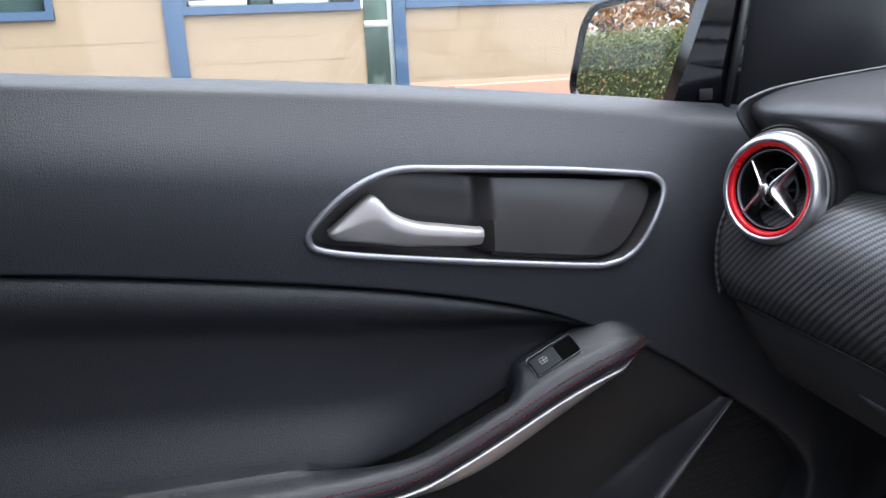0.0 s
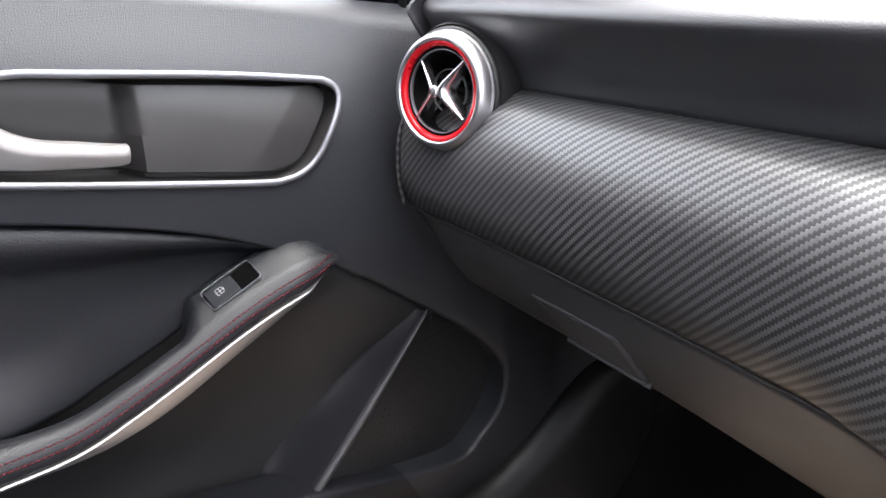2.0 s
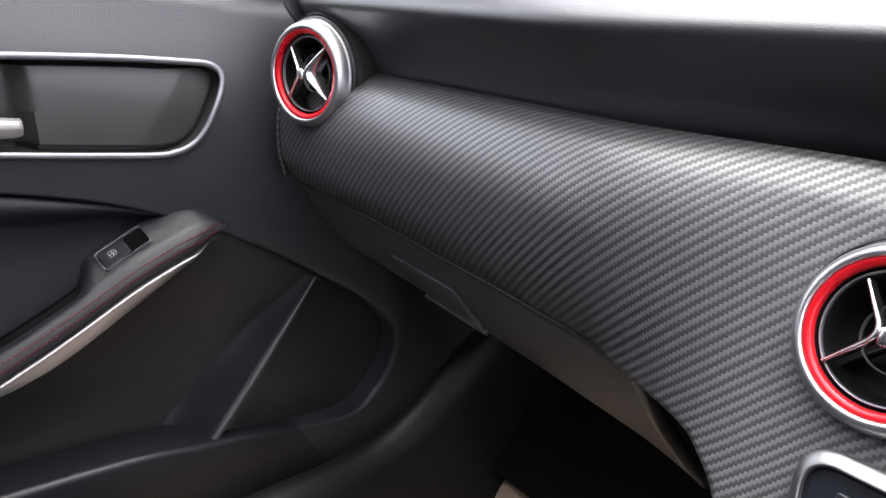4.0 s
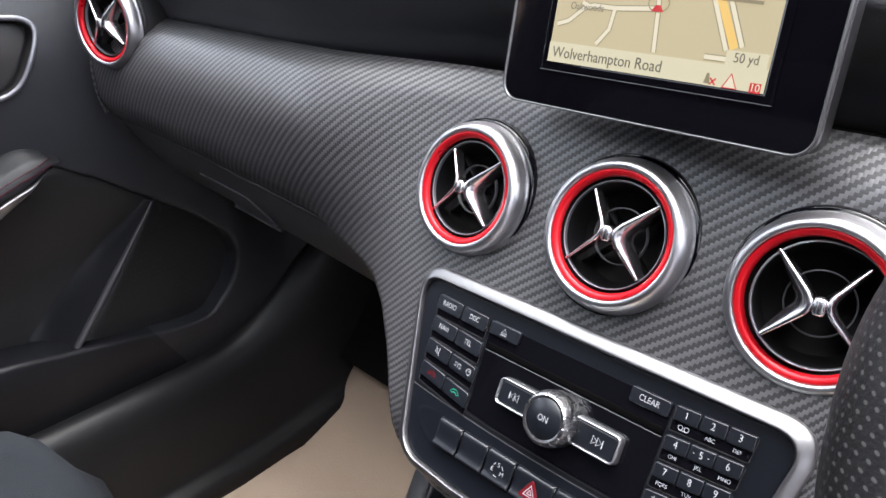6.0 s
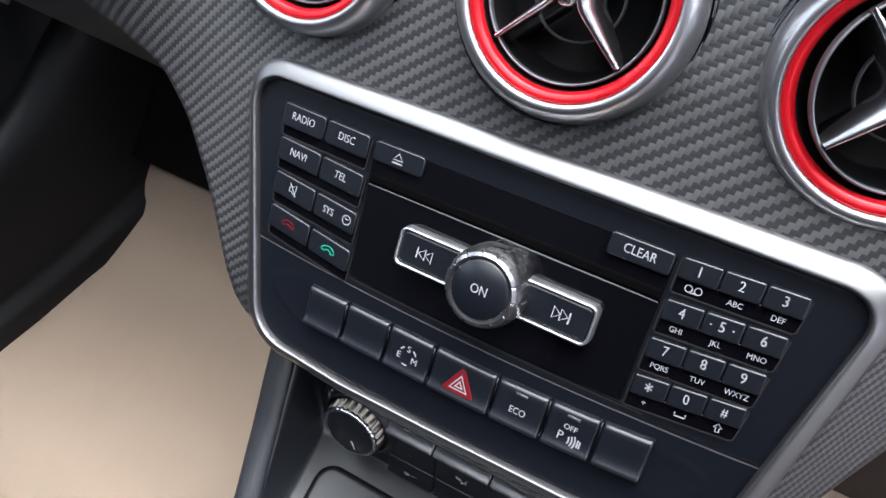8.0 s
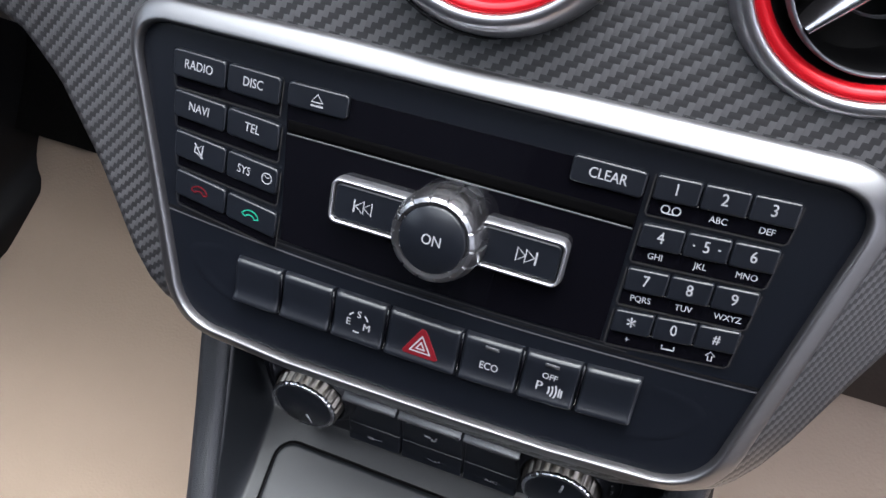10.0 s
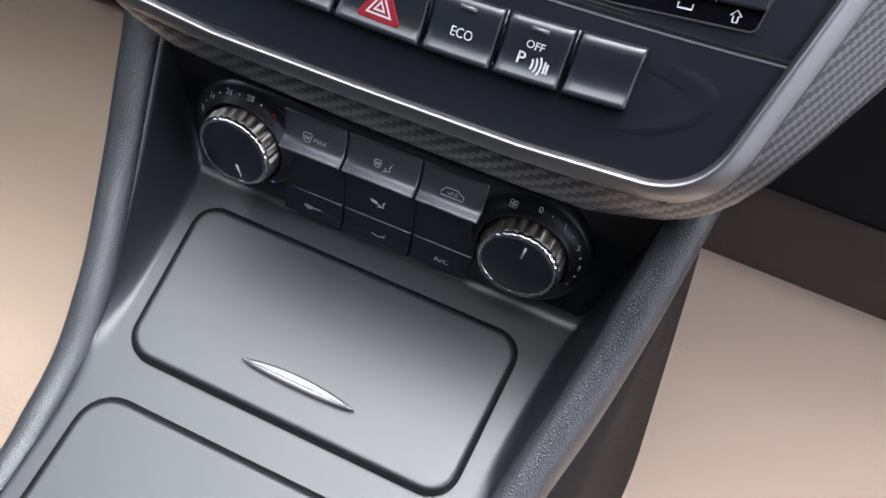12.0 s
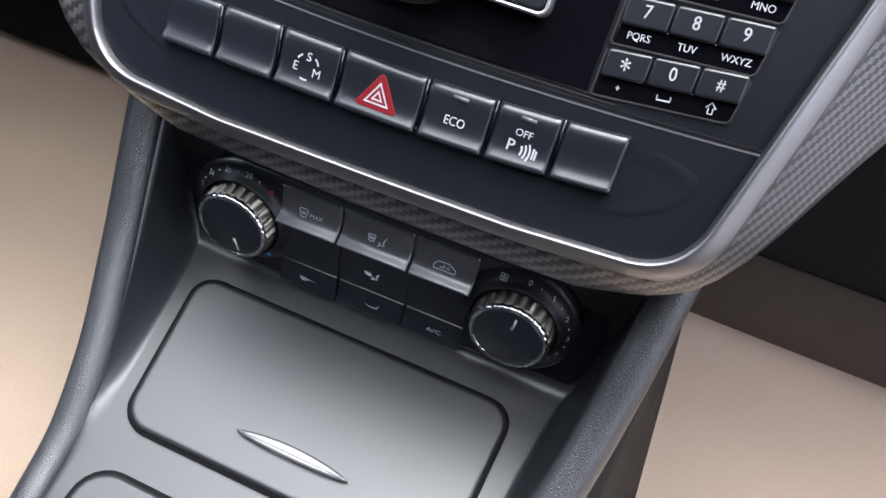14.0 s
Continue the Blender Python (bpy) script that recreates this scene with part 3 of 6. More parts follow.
    part("speaker_grille", slab(rounded(-0.05, -0.03, 0.05, 0.03, 0.012), 0.003, pose(-0.58, 0.16, 0.889, 4, 0, 12), 0.001), DARK, dash)
    part("sensor_plate", ring(rounded(-0.028, -0.008, 0.028, 0.008, 0.005), rounded(-0.026, -0.006, 0.026, 0.006, 0.004), 0.0015, pose(-0.50, 0.105, 0.8845, 5)), HARD, dash)
    return dash


dashboard()


# ---- round vents ----
def vee(tip_a, tip_b, corner, half, hollow):
    """One half of the cross vane: two arms that flow into each other at the corner, with a ridge on top and a hollow on the inner side; hollow: its reach."""
    a, b, c = (Vector((*p, 0)) for p in (tip_a, tip_b, corner))
    p, q = a.lerp(c, 0.70), b.lerp(c, 0.70)
    path = [a.lerp(p, k / 9) for k in range(9)] + [(1 - t) ** 2 * p + 2 * t * (1 - t) * c + t * t * q for t in (k / 14 for k in range(15))] + [q.lerp(b, k / 9) for k in range(1, 10)]
    inward = ((a + b) / 2 - c).normalized()
    rows = []
    for i, o in enumerate(path):
        ahead = (path[min(i + 1, len(path) - 1)] - path[max(i - 1, 0)]).normalized()
        side = Vector((-ahead.y, ahead.x, 0))
        if side.dot(inward) < 0:
            side = -side
        far = min(o.length / 0.028, 1)
        top = 0.0048 - 0.0066 * far ** 1.2
        h = half * (1.05 - 0.35 * far)
        reach = hollow * (1 - far) ** 0.8
        sec = [(-h, -0.008), (-h, -0.0016), (-h * 0.75, -0.0004), (-h * 0.25, 0), (h * 0.3, -0.0001), (h * 0.8, -0.0006), (h + reach * 0.3, -0.0016 - reach * 0.2), (h + reach * 0.65, -0.003 - reach * 0.55), (h + reach * 0.95, -0.0055 - reach * 0.9), (h + reach, -0.009 - reach * 0.8)]
        rows.append([o + side * d + Vector((0, 0, top + w)) for d, w in sec])
    bm = grid(rows)
    bmesh.ops.recalc_face_normals(bm, faces=bm.faces[:])
    return bm


def air_vent(at, tilt, turn, pod=False, roll=0, size=1.0, broad=1, swing=(0, 0)):
    """A round vent whose red ring is centred at at; tilt: degrees that it looks up; turn: to its left; broad: the side of the broad arms; swing: degrees that its core is swivelled."""
    vent = thing("air_vent", "round dashboard air vent with silver bezel, red ring and cross vane" if not pod else "round air vent in black pod with silver bezel and red ring", "air vent", "round dashboard vents")
    m = Matrix.Translation(at) @ Euler((radians(90 - tilt), 0, radians(turn))).to_matrix().to_4x4() @ Matrix.Scale(size, 4)
    mc = m @ pose(0, 0, -0.012) @ pose(0, 0, 0, swing[0], swing[1], roll) @ pose(0, 0, 0.012)

    def core(name, bm, mat, label=""):
        bm.transform(mc)
        return part(name, bm, mat, vent, label)
    part("bezel", lathe([(0.0349, -0.004), (0.0350, 0.0002), (0.0353, 0.0011), (0.0361, 0.0017), (0.0376, 0.0016), (0.0388, 0.0008), (0.0401, -0.0010), (0.0412, -0.0036), (0.0419, -0.0066), (0.0421, -0.0084), (0.0426, -0.0088), (0.0427, -0.0122), (0.0410, -0.0124)], m, 96), BEZEL_METAL, vent, "polished silver bezel")
    part("red_ring", lathe([(0.0309, -0.0060), (0.0311, -0.0028), (0.0315, -0.0013), (0.0323, -0.0004), (0.0333, 0.0000), (0.0343, 0.0002), (0.0350, -0.0002), (0.0350, -0.003)], m, 96), RED, vent, "glossy red inner ring")
    part("collar", lathe([(0.0410, -0.0100), (0.0436, -0.0104), (0.0449, -0.0118), (0.0454, -0.0145), (0.0456, -0.018 if not pod else -0.030), (0.0456, -0.034 if not pod else -0.05)], m, 64), GLOSS if not pod else HARD, vent, "black collar")
    part("bowl", lathe([(0.0311, -0.0034), (0.0304, -0.008), (0.0292, -0.014), (0.024, -0.026), (0.012, -0.032), (0, -0.033)], m, 48), DARK, vent)
    core("silver_line", lathe([(0.0284, -0.0072), (0.0285, -0.0042), (0.0288, -0.0036), (0.0293, -0.0036), (0.0296, -0.0042), (0.0297, -0.0075)], seg=72), RIBLESS, "thin silver line inside the red ring")
    core("core_wall", lathe([(0.0284, -0.0060), (0.0280, -0.014), (0.0255, -0.022)], seg=48), DARK)
    core("guide_ring", lathe([(0.0150, -0.0150), (0.0152, -0.0125), (0.0156, -0.0125), (0.0158, -0.0150)], seg=48), LID, "thin dark guide ring")
    for a in (25, 115, 205, 295):
        core("inner_blade", box(0.004, -0.0006, -0.026, 0.027, 0.0006, -0.015, m=Matrix.Rotation(radians(a + 20), 4, "Z")), DARK)
    # cross vane: a slim pair of arms on one side, a broad and hollowed pair on the other
    core("vane", vee((-broad * 0.0160, 0.0212), (-broad * 0.0226, -0.0188), (-broad * 0.0012, 0.0006), 0.00125, 0.0022), VANE, "slim pair of satin silver vane arms")
    core("vane", vee((broad * 0.0222, 0.0206), (broad * 0.0206, -0.0194), (broad * 0.0014, 0.0004), 0.00165, 0.0052), VANE, "broad pair of satin silver vane arms with a hollow between")
    hub = core("hub", box(-0.0027, -0.0040, -0.006, 0.0027, 0.0044, 0.0052, 0.0016), VANE, "satin silver hub")
    for d in (-0.0009, 0.0011):
        slot = box(d - 0.00022, -0.0028, 0.0045, d + 0.00022, 0.0034, 0.00532)
        slot.transform(mc)
        part("hub_slot", slot, RIBLESS, hub)
    if pod:
        part("pod", lathe([(0.0464, -0.013), (0.0485, -0.018), (0.0500, -0.030), (0.0525, -0.055), (0.056, -0.09), (0.047, -0.10)], m, 64), HARD, vent, "black pod carrying the vent")
    return vent


air_vent((-0.600, -0.0075, 0.8048), 6, 15, pod=True, roll=4, size=1.085)
air_vent((-0.110, 0.0033, 0.7474), 23, 1)
air_vent((-0.0023, 0.0031, 0.7478), 26, 4)
air_vent((0.1022, 0.0075, 0.7422), 20, 3, broad=-1, swing=(-3, 14))


# ---- passenger door ----
SILL = [(-0.80, 0.945), (-0.57, 0.924), (-0.27, 0.898), (0.035, 0.865), (0.30, 0.835)]
CREASE = [(-0.80, 0.805), (-0.59, 0.782), (-0.47, 0.764), (-0.34, 0.741), (-0.245, 0.720), (-0.167, 0.697), (-0.11, 0.672), (-0.055, 0.644), (0.045, 0.571), (0.095, 0.530), (0.118, 0.505), (0.128, 0.478), (0.16, 0.44), (0.19, 0.40)]
EDGE = [(-0.80, 0.578), (-0.72, 0.574), (-0.64, 0.5705), (-0.56, 0.5675), (-0.49, 0.565), (-0.43, 0.563), (-0.376, 0.562), (-0.342, 0.563), (-0.292, 0.569), (-0.251, 0.584), (-0.209, 0.603), (-0.155, 0.629), (-0.111, 0.646), (-0.074, 0.656), (-0.06, 0.655)]
BEZEL = [(-0.364, 0.785), (-0.352, 0.803), (-0.325, 0.823), (-0.290, 0.834), (-0.243, 0.831), (-0.142, 0.821), (-0.072, 0.8115), (-0.054, 0.8075), (-0.0455, 0.799), (-0.0475, 0.786), (-0.059, 0.765), (-0.070, 0.7485), (-0.082, 0.7385), (-0.098, 0.7335), (-0.125, 0.7345), (-0.246, 0.753), (-0.345, 0.771)]


def smooth_table(table):
    pts = spline([(a, b, 0) for a, b in table], 120)
    return [(p.x, p.y) for p in pts]


SILL, CREASE, EDGE = smooth_table(SILL), smooth_table(CREASE), smooth_table(EDGE)
OUTLINE = [(p.x, p.y) for p in loop_spline([(a, b, 0) for a, b in BEZEL], 140)]


def inside(y, z):
    """Signed distance into the handle opening (positive inside)."""
    hit, near = False, 1.0
    n = len(OUTLINE)
    for i in range(n):
        (a, b), (c, d) = OUTLINE[i], OUTLINE[(i + 1) % n]
        near = min(near, math.hypot(y - a, z - b))
        if (b > z) != (d > z) and y < a + (z - b) * (c - a) / (d - b):
            hit = not hit
    return near if hit else -near


def door_x(y, z):
    """The door's upper skin: leaning out to the window sill and bulging between."""
    top, low = interp(SILL, y), interp(CREASE, y)
    f = (z - low) / max(top - low, 0.05)
    x = -0.697 + 0.010 * math.sin(math.pi * min(max(f, 0), 1)) - 0.022 * ease(0.50, 1.10, f)
    x -= 0.05 * max(f - 0.93, 0) / 0.07 * max(f - 0.93, 0) / 0.07 * 0.35
    return x


def door():
    d = thing("passenger_door", "black car door panel with stitched armrest, silver handle and speaker cover", "car door")
    rows = []
    for y in np.concatenate([np.linspace(-0.8, -0.38, 40), np.linspace(-0.376, -0.03, 130)]):
        top, low = interp(SILL, y), interp(CREASE, y)
        row = [(-0.775, y, top - 0.03), (-0.765, y, top - 0.004), (-0.752, y, top + 0.001)]
        for f in np.linspace(1, 0, 84):
            z = low + (top - low) * f
            x = door_x(y, z)
            row.append((x, y, z))
        row += [(-0.703, y, low - 0.002), (-0.712, y, low - 0.003), (-0.73, y, low - 0.003)]
        rows.append(row)
    bm = grid(rows, flip=True)
    middle = [(f, f.calc_center_median()) for f in bm.faces]
    gone = [f for f, c in middle if -0.38 < c.y < -0.03 and 0.72 < c.z < 0.845 and inside(c.y, c.z) > -0.0004]
    bmesh.ops.delete(bm, geom=gone, context="FACES")
    upper = part("upper_panel", bm, SOFT_DOOR, d, "grained black upper door panel")
    # handle opening: deep behind the grip, then a plate that meets a slanting facet
    rows = []
    rim = [(p.x, p.y) for p in loop_spline([(a, b, 0) for a, b in BEZEL], 300)]
    for k in range(30):
        row = []
        for y, z in rim:
            cy = min(max(y, -0.30), -0.11)
            cz = 0.790 - 0.079 * (cy + 0.30)
            reach = math.hypot(cy - y, cz - z)
            deep = -0.001 + 0.0008 * k if k < 14 else 0.0094 + (reach - 0.0094) * (k - 13) / 16
            f = deep / reach
            q, r = y + (cy - y) * f, z + (cz - z) * f
            past = (q + 0.1077) * 0.784 - (r - 0.7655) * 0.621
            plate = 0.0075 + 0.07 * (r - 0.775) + 0.13 * max(past, 0)
            depth = plate + (0.026 - plate) * ease(-0.205, -0.219, q)
            # a dark channel runs round the plate
            depth = depth * ease(-0.001, 0.003, deep) + 0.009 * ease(0.0, 0.0030, deep) * ease(0.0085, 0.0065, deep) * ease(-0.235, -0.205, q)
            row.append((door_x(q, r) - depth, q, r))
        rows.append(row)
    bm = grid(rows, close=True)
    if sum(f.normal.x for f in bm.faces) < 0:
        bmesh.ops.reverse_faces(bm, faces=bm.faces[:])
    crisp(part("handle_recess", bm, PLATE, upper, "smooth dark plate inside the handle opening"), 50)
    # silver surround of the handle opening
    path = [Vector((door_x(y, z) + 0.0015, y, z)) for y, z in OUTLINE]
    part("handle_surround", tube(path, 0.0030, 12, True, up=(1, 0, 0), flat=0.7), RIBLESS, upper, "satin silver surround of the handle opening")
    # pull handle
    TOP = [(p.x, p.y) for p in spline([(-0.347, 0.787, 0), (-0.338, 0.7945, 0), (-0.330, 0.801, 0), (-0.320, 0.809, 0), (-0.311, 0.8145, 0), (-0.304, 0.811, 0), (-0.294, 0.799, 0), (-0.275, 0.7895, 0), (-0.248, 0.784, 0), (-0.2155, 0.777, 0)], 60)]
    FOOT_LINE = [(-0.347, 0.7835), (-0.343, 0.7800), (-0.338, 0.7785), (-0.283, 0.769), (-0.222, 0.7628), (-0.2155, 0.7635)]
    rows = []
    for y in [-0.3470, -0.3466, -0.3455, -0.343] + list(np.linspace(-0.340, -0.220, 50)) + [-0.2178, -0.2164, -0.2157, -0.2155]:
        top, foot = interp(TOP, y), interp(FOOT_LINE, y)
        end = min(math.sqrt(max(y + 0.3470, 0) / 0.004), math.sqrt(max(-0.2155 - y, 0) / 0.003), 1)
        x = -0.6835 - 0.007 * ease(-0.28, -0.345, y) - 0.004 * ease(-0.24, -0.215, y) - 0.005 * (1 - end)
        row = []
        for f, back in ((0, 0.015), (0.0, 0.0085), (0.03, 0.0066), (0.08, 0.0056), (0.30, 0.0028), (0.48, 0.0007), (0.54, 0.0002), (0.60, 0.0), (0.80, 0.0004), (0.90, 0.0010), (0.96, 0.0024), (1, 0.0050), (1, 0.014)):
            row.append((x - back, y, foot + (top - foot) * f))
        rows.append(row)
    bm = grid(rows, flip=True)
    part("grip", bm, HANDLE, d, "satin silver pull handle with a folded face")
    # leather insert between crease and armrest
    rows = []
    for y in np.linspace(-0.8, -0.062, 110):
        low, edge = interp(CREASE, y) - 0.001, interp(EDGE, y)
        bot = min(edge + 0.004, low - 0.004)
        row = []
        for f in np.linspace(0, 1, 30):
            z = low + (bot - low) * f
            x = -0.7035 - 0.004 * math.exp(-f * 40) + 0.006 * math.sin(math.pi * min(f / 0.26, 1)) * ease(-0.09, -0.2, y) - 0.013 * math.sin(math.pi * 0.5 * min(f * 1.6, 1)) * ease(-0.062, -0.15, y) + 0.016 * ease(0.62, 1.0, f) * ease(-0.25, -0.36, y)
            row.append((x, y, z))
        rows.append(row)
    part("insert", grid(rows, flip=True, thick=0.003), LEATHER, d, "smooth black leather-look insert")
    # armrest: an outer strip, a padded rear part, a pull cup and the raised pod of the switch
    rows = []
    for y in np.linspace(-0.8, -0.0575, 190):
        e = interp(EDGE, min(y, -0.066))
        end = ease(-0.057, -0.105, y) ** 0.5
        rear = ease(-0.265, -0.40, y)
        cup = (1 - rear) * ease(-0.186, -0.204, y)
        pod = 1 - rear - cup
        x0 = -0.667 - 0.014 * (1 - end)
        sec = [(0.008, -0.010 * end, -0.010 * end, -0.010 * end), (0.001, -0.008 * end, -0.008 * end, -0.008 * end), (0, -0.003, -0.003, -0.003), (0.001, 0.003, 0.003, 0.003), (0.004, 0.009, 0.009, 0.009), (0.008, 0.0135, 0.0125, 0.0145), (0.014, 0.0165, 0.0135, 0.0185), (0.020, 0.019, 0.010, 0.0225), (0.0245, 0.0215, 0.002, 0.0250), (0.027, 0.023, -0.020, 0.0262), (0.035, 0.0255, -0.034, 0.0292), (0.042, 0.0280, -0.036, 0.0295), (0.049, 0.0305, -0.038, 0.025), (0.054, 0.0325, -0.04, 0.014), (0.057, 0.0335, -0.04, 0.002), (0.058, 0.02, -0.04, -0.01)]
        row = []
        for d_, zr, zc, zp in sec:
            row.append((x0 - d_ * (0.45 + 0.55 * end), e + (zr * rear + zc * cup + zp * pod) * (0.04 + 0.96 * end), 0))
        rows.append([Vector((p.x, y, p.y)) for p in spline(row, 46)])
    arm = part("armrest", grid(rows, flip=True), LEATHER, d, "padded black leather armrest with a pull cup")
    # twin rows of red stitching with a groove
    for off, up in ((0.0006, 0.0062), (0.0010, 0.0004)):
        bm = bmesh.new()
        y = -0.5
        while y < -0.072:
            pts = []
            for q in (y, y + 0.0036):
                e = interp(EDGE, q)
                end = ease(-0.062, -0.09, q)
                x0 = -0.667 - 0.012 * (1 - end)
                pts.append(Vector((x0 - (0.0028 if up > 0.003 else 0.0002) + off, q, e + up)))
            piece = tube([pts[0] + Vector((-0.0006, 0, 0)), pts[0].lerp(pts[1], 0.5) + Vector((0.0003, 0, 0)), pts[1] + Vector((-0.0006, 0, 0))], 0.00055, 5)
            me = bpy.data.meshes.new("tmp")
            piece.to_mesh(me)
            piece.free()
            bm.from_mesh(me)
            bpy.data.meshes.remove(me)
            y += 0.0046
        tagged(part("stitching", bm, THREAD, arm, "row of dark red stitches"), kind="stuff")
    # silver blade under the armrest
    BLADE = [(p.x, p.y) for p in spline([(-0.62, 0.003, 0), (-0.38, 0.004, 0), (-0.30, 0.0072, 0), (-0.262, 0.0135, 0), (-0.225, 0.0172, 0), (-0.185, 0.0165, 0), (-0.14, 0.0130, 0), (-0.105, 0.007, 0), (-0.082, 0.003, 0)], 80)]
    rows = []
    for y in np.linspace(-0.62, -0.070, 100):
        s = ease(-0.068, -0.10, y)
        e = interp(EDGE, y) - 0.011 * (0.5 + 0.5 * s)
        w = interp(BLADE, min(y, -0.082)) * s
        rows.append([(-0.682, y, e + 0.002 * s), (-0.680 + 0.0105 * s, y, e + 0.0012 * s), (-0.680 + 0.0122 * s, y, e + 0.0006 * s), (-0.680 + 0.0128 * s, y, e - 0.0008 * s), (-0.680 + 0.011 * s, y, e - w * 0.5 - 0.0009 * s), (-0.680 + 0.006 * s, y, e - w - 0.001 * s), (-0.682, y, e - w - 0.001 * s)])
    crisp(part("silver_blade", grid(rows), GRIP, d, "satin silver blade under the armrest"))
    # window switch: silver rim, well and rocker
    ax = Vector((0.02, 0.90, 0.436)).normalized()
    up = Vector((0.52, -0.36, 0.77))
    up = (up - ax * up.dot(ax)).normalized()
    side = up.cross(ax)
    ms = Matrix(((ax.x, side.x, up.x, -0.6895), (ax.y, side.y, up.y, -0.155), (ax.z, side.z, up.z, 0.6520), (0, 0, 0, 1)))
    ms = ms @ Matrix.Translation((0, 0, -0.0006)) @ Matrix.Scale(0.88, 4)
    # the well is a shallow slab, its depth painted as near-black shade
    switch = part("window_switch", slab(rounded(-0.026, -0.0115, 0.026, 0.0115, 0.004), 0.0020, ms, 0.0005), SHADE_BLACK, arm, "black window switch in a thin silver rim")
    part("rim", ring(rounded(-0.0269, -0.0124, 0.0269, 0.0124, 0.004), rounded(-0.0263, -0.0118, 0.0263, 0.0118, 0.0035), 0.0048, ms, 0.0004), RIBLESS, switch, "thin silver rim")
    bm = slab(rounded(-0.0250, -0.0105, 0.0050, 0.0105, 0.002), 0.0046, ms, 0.0012)
    for v in bm.verts:
        q = ms.inverted() @ v.co
        if q.z > 0.003:
            v.co += (ms.to_3x3() @ Vector((0, 0, 1))) * 0.06 * (q.x + 0.01)
    part("rocker", bm, FACE, switch, "black rocker")
    sm = ms @ Matrix.Translation((-0.011, 0.001, 0.0049)) @ Matrix.Rotation(radians(-3.4), 4, "Y")
    strokes("window_symbol", [[(-0.004, -0.003), (0.003, -0.003), (0.004, 0.001), (0.002, 0.0035), (-0.004, 0.0035), (-0.004, -0.003)], [(-0.004, 0.0002), (0.0035, 0.0002)], [(0, -0.003), (0, 0.003)]], 0.0005, sm, PRINT, switch)
    # dark map pocket behind, with the speaker cover and its sharp crest
    def pocket_top(y):
        return interp(EDGE, y) - 0.010 if y < -0.08 else min(interp(EDGE, -0.08) - 0.010 + (y + 0.08) * 0.3, interp(CREASE, y) + 0.004)

    def pocket_x(y, z):
        top = pocket_top(y)
        return -0.703 - 0.012 * ease(-0.05, -0.12, y) - 0.028 * ease(0.0, 0.55, (top - z) / (top - 0.36))
    rows = []
    for y in np.linspace(-0.8, 0.05, 60):
        top = pocket_top(y)
        rows.append([(pocket_x(y, z), y, z) for z in np.linspace(top, 0.36, 20)])
    part("pocket_back", grid(rows, flip=True, thick=0.004), HARD, d, "smooth dark panel under the armrest")
    crest = spline([(-0.693, 0.036, 0.575), (-0.695, -0.012, 0.517), (-0.6965, -0.055, 0.466), (-0.697, -0.098, 0.417), (-0.697, -0.135, 0.372)], 30)
    base = spline([(-0.700, 0.026, 0.577), (-0.722, -0.040, 0.536), (-0.732, -0.092, 0.494), (-0.736, -0.150, 0.436), (-0.738, -0.190, 0.390)], 30)
    rows = []
    for c, b in zip(crest, base):
        sec = []
        for k in np.linspace(0, 1, 18):
            q = c.lerp(b, k)
            sec.append(Vector((c.x + (pocket_x(q.y, q.z) - 0.0012 - c.x) * (1 - (1 - k) ** 3.2), q.y, q.z)))
        rows.append(sec[::-1] + [c + Vector((-0.0005, 0.0036, 0)), c + Vector((-0.005, 0.0066, 0)), c + Vector((-0.012, 0.010, 0))])
    part("speaker_crest", grid(rows, flip=True), CREST, d, "sharp diagonal crest of the speaker cover")
    # paler plastic than the crest puts the ridge's soft highlight into its colour
    part("ridge", tube([c + Vector((0.0014, 0.0008, 0)) for c in crest], [0.0008 + 0.0034 * min(k / 10, 1) for k in range(len(crest))], 12, up=(1, 0, 0)), SOFT, d, "rounded satin ridge of the speaker cover, paler as a painted highlight")
    rows = []
    for c in crest:
        far = interp([(0.37, 0.10), (0.40, 0.13), (0.43, 0.155), (0.46, 0.165), (0.50, 0.155), (0.55, 0.105), (0.58, 0.068)], c.z)
        rows.append([Vector((c.x - 0.009 - 0.012 * ease(0, 1, f), c.y + 0.008 + (far - c.y) * f, c.z)) for f in np.linspace(0, 1, 12)])
    cover = part("speaker_cover", grid(rows, thick=0.003), HARD, d, "black speaker cover")
    bm = bmesh.new()
    for i in range(26):
        for j in range(34):
            f, g = (j + 0.5 * (i % 2)) / 34, i / 26
            a = g * (len(rows) - 1)
            k = min(int(a), len(rows) - 2)
            r0, r1 = rows[k], rows[k + 1]
            b = f * 11
            l = min(int(b), 10)
            p = r0[l].lerp(r0[l + 1], b - l).lerp(r1[l].lerp(r1[l + 1], b - l), a - k)
            c = bmesh.ops.create_cone(bm, cap_ends=True, segments=6, radius1=0.0009, radius2=0.0005, depth=0.0008)
            bmesh.ops.transform(bm, matrix=Matrix.Translation(p + Vector((0.0004, 0, 0))) @ Matrix.Rotation(radians(90), 4, "Y"), verts=c["verts"])
            if f > 0.72:
                break
    tagged(part("perforation", bm, CREST, cover, "fine raised dots of the speaker grille"), kind="stuff")
    # front and lower skin: from the window sill and the footwell in to the rim of the pocket
    def skin_x(y, z):
        low = 0.011 * ease(0.50, 0.40, z) - 0.013 * ease(0.40, 0.31, z)
        return (door_x(y, z) if z > interp(CREASE, y) else -0.697) + low + 0.045 * ease(0.20, 0.38, y)
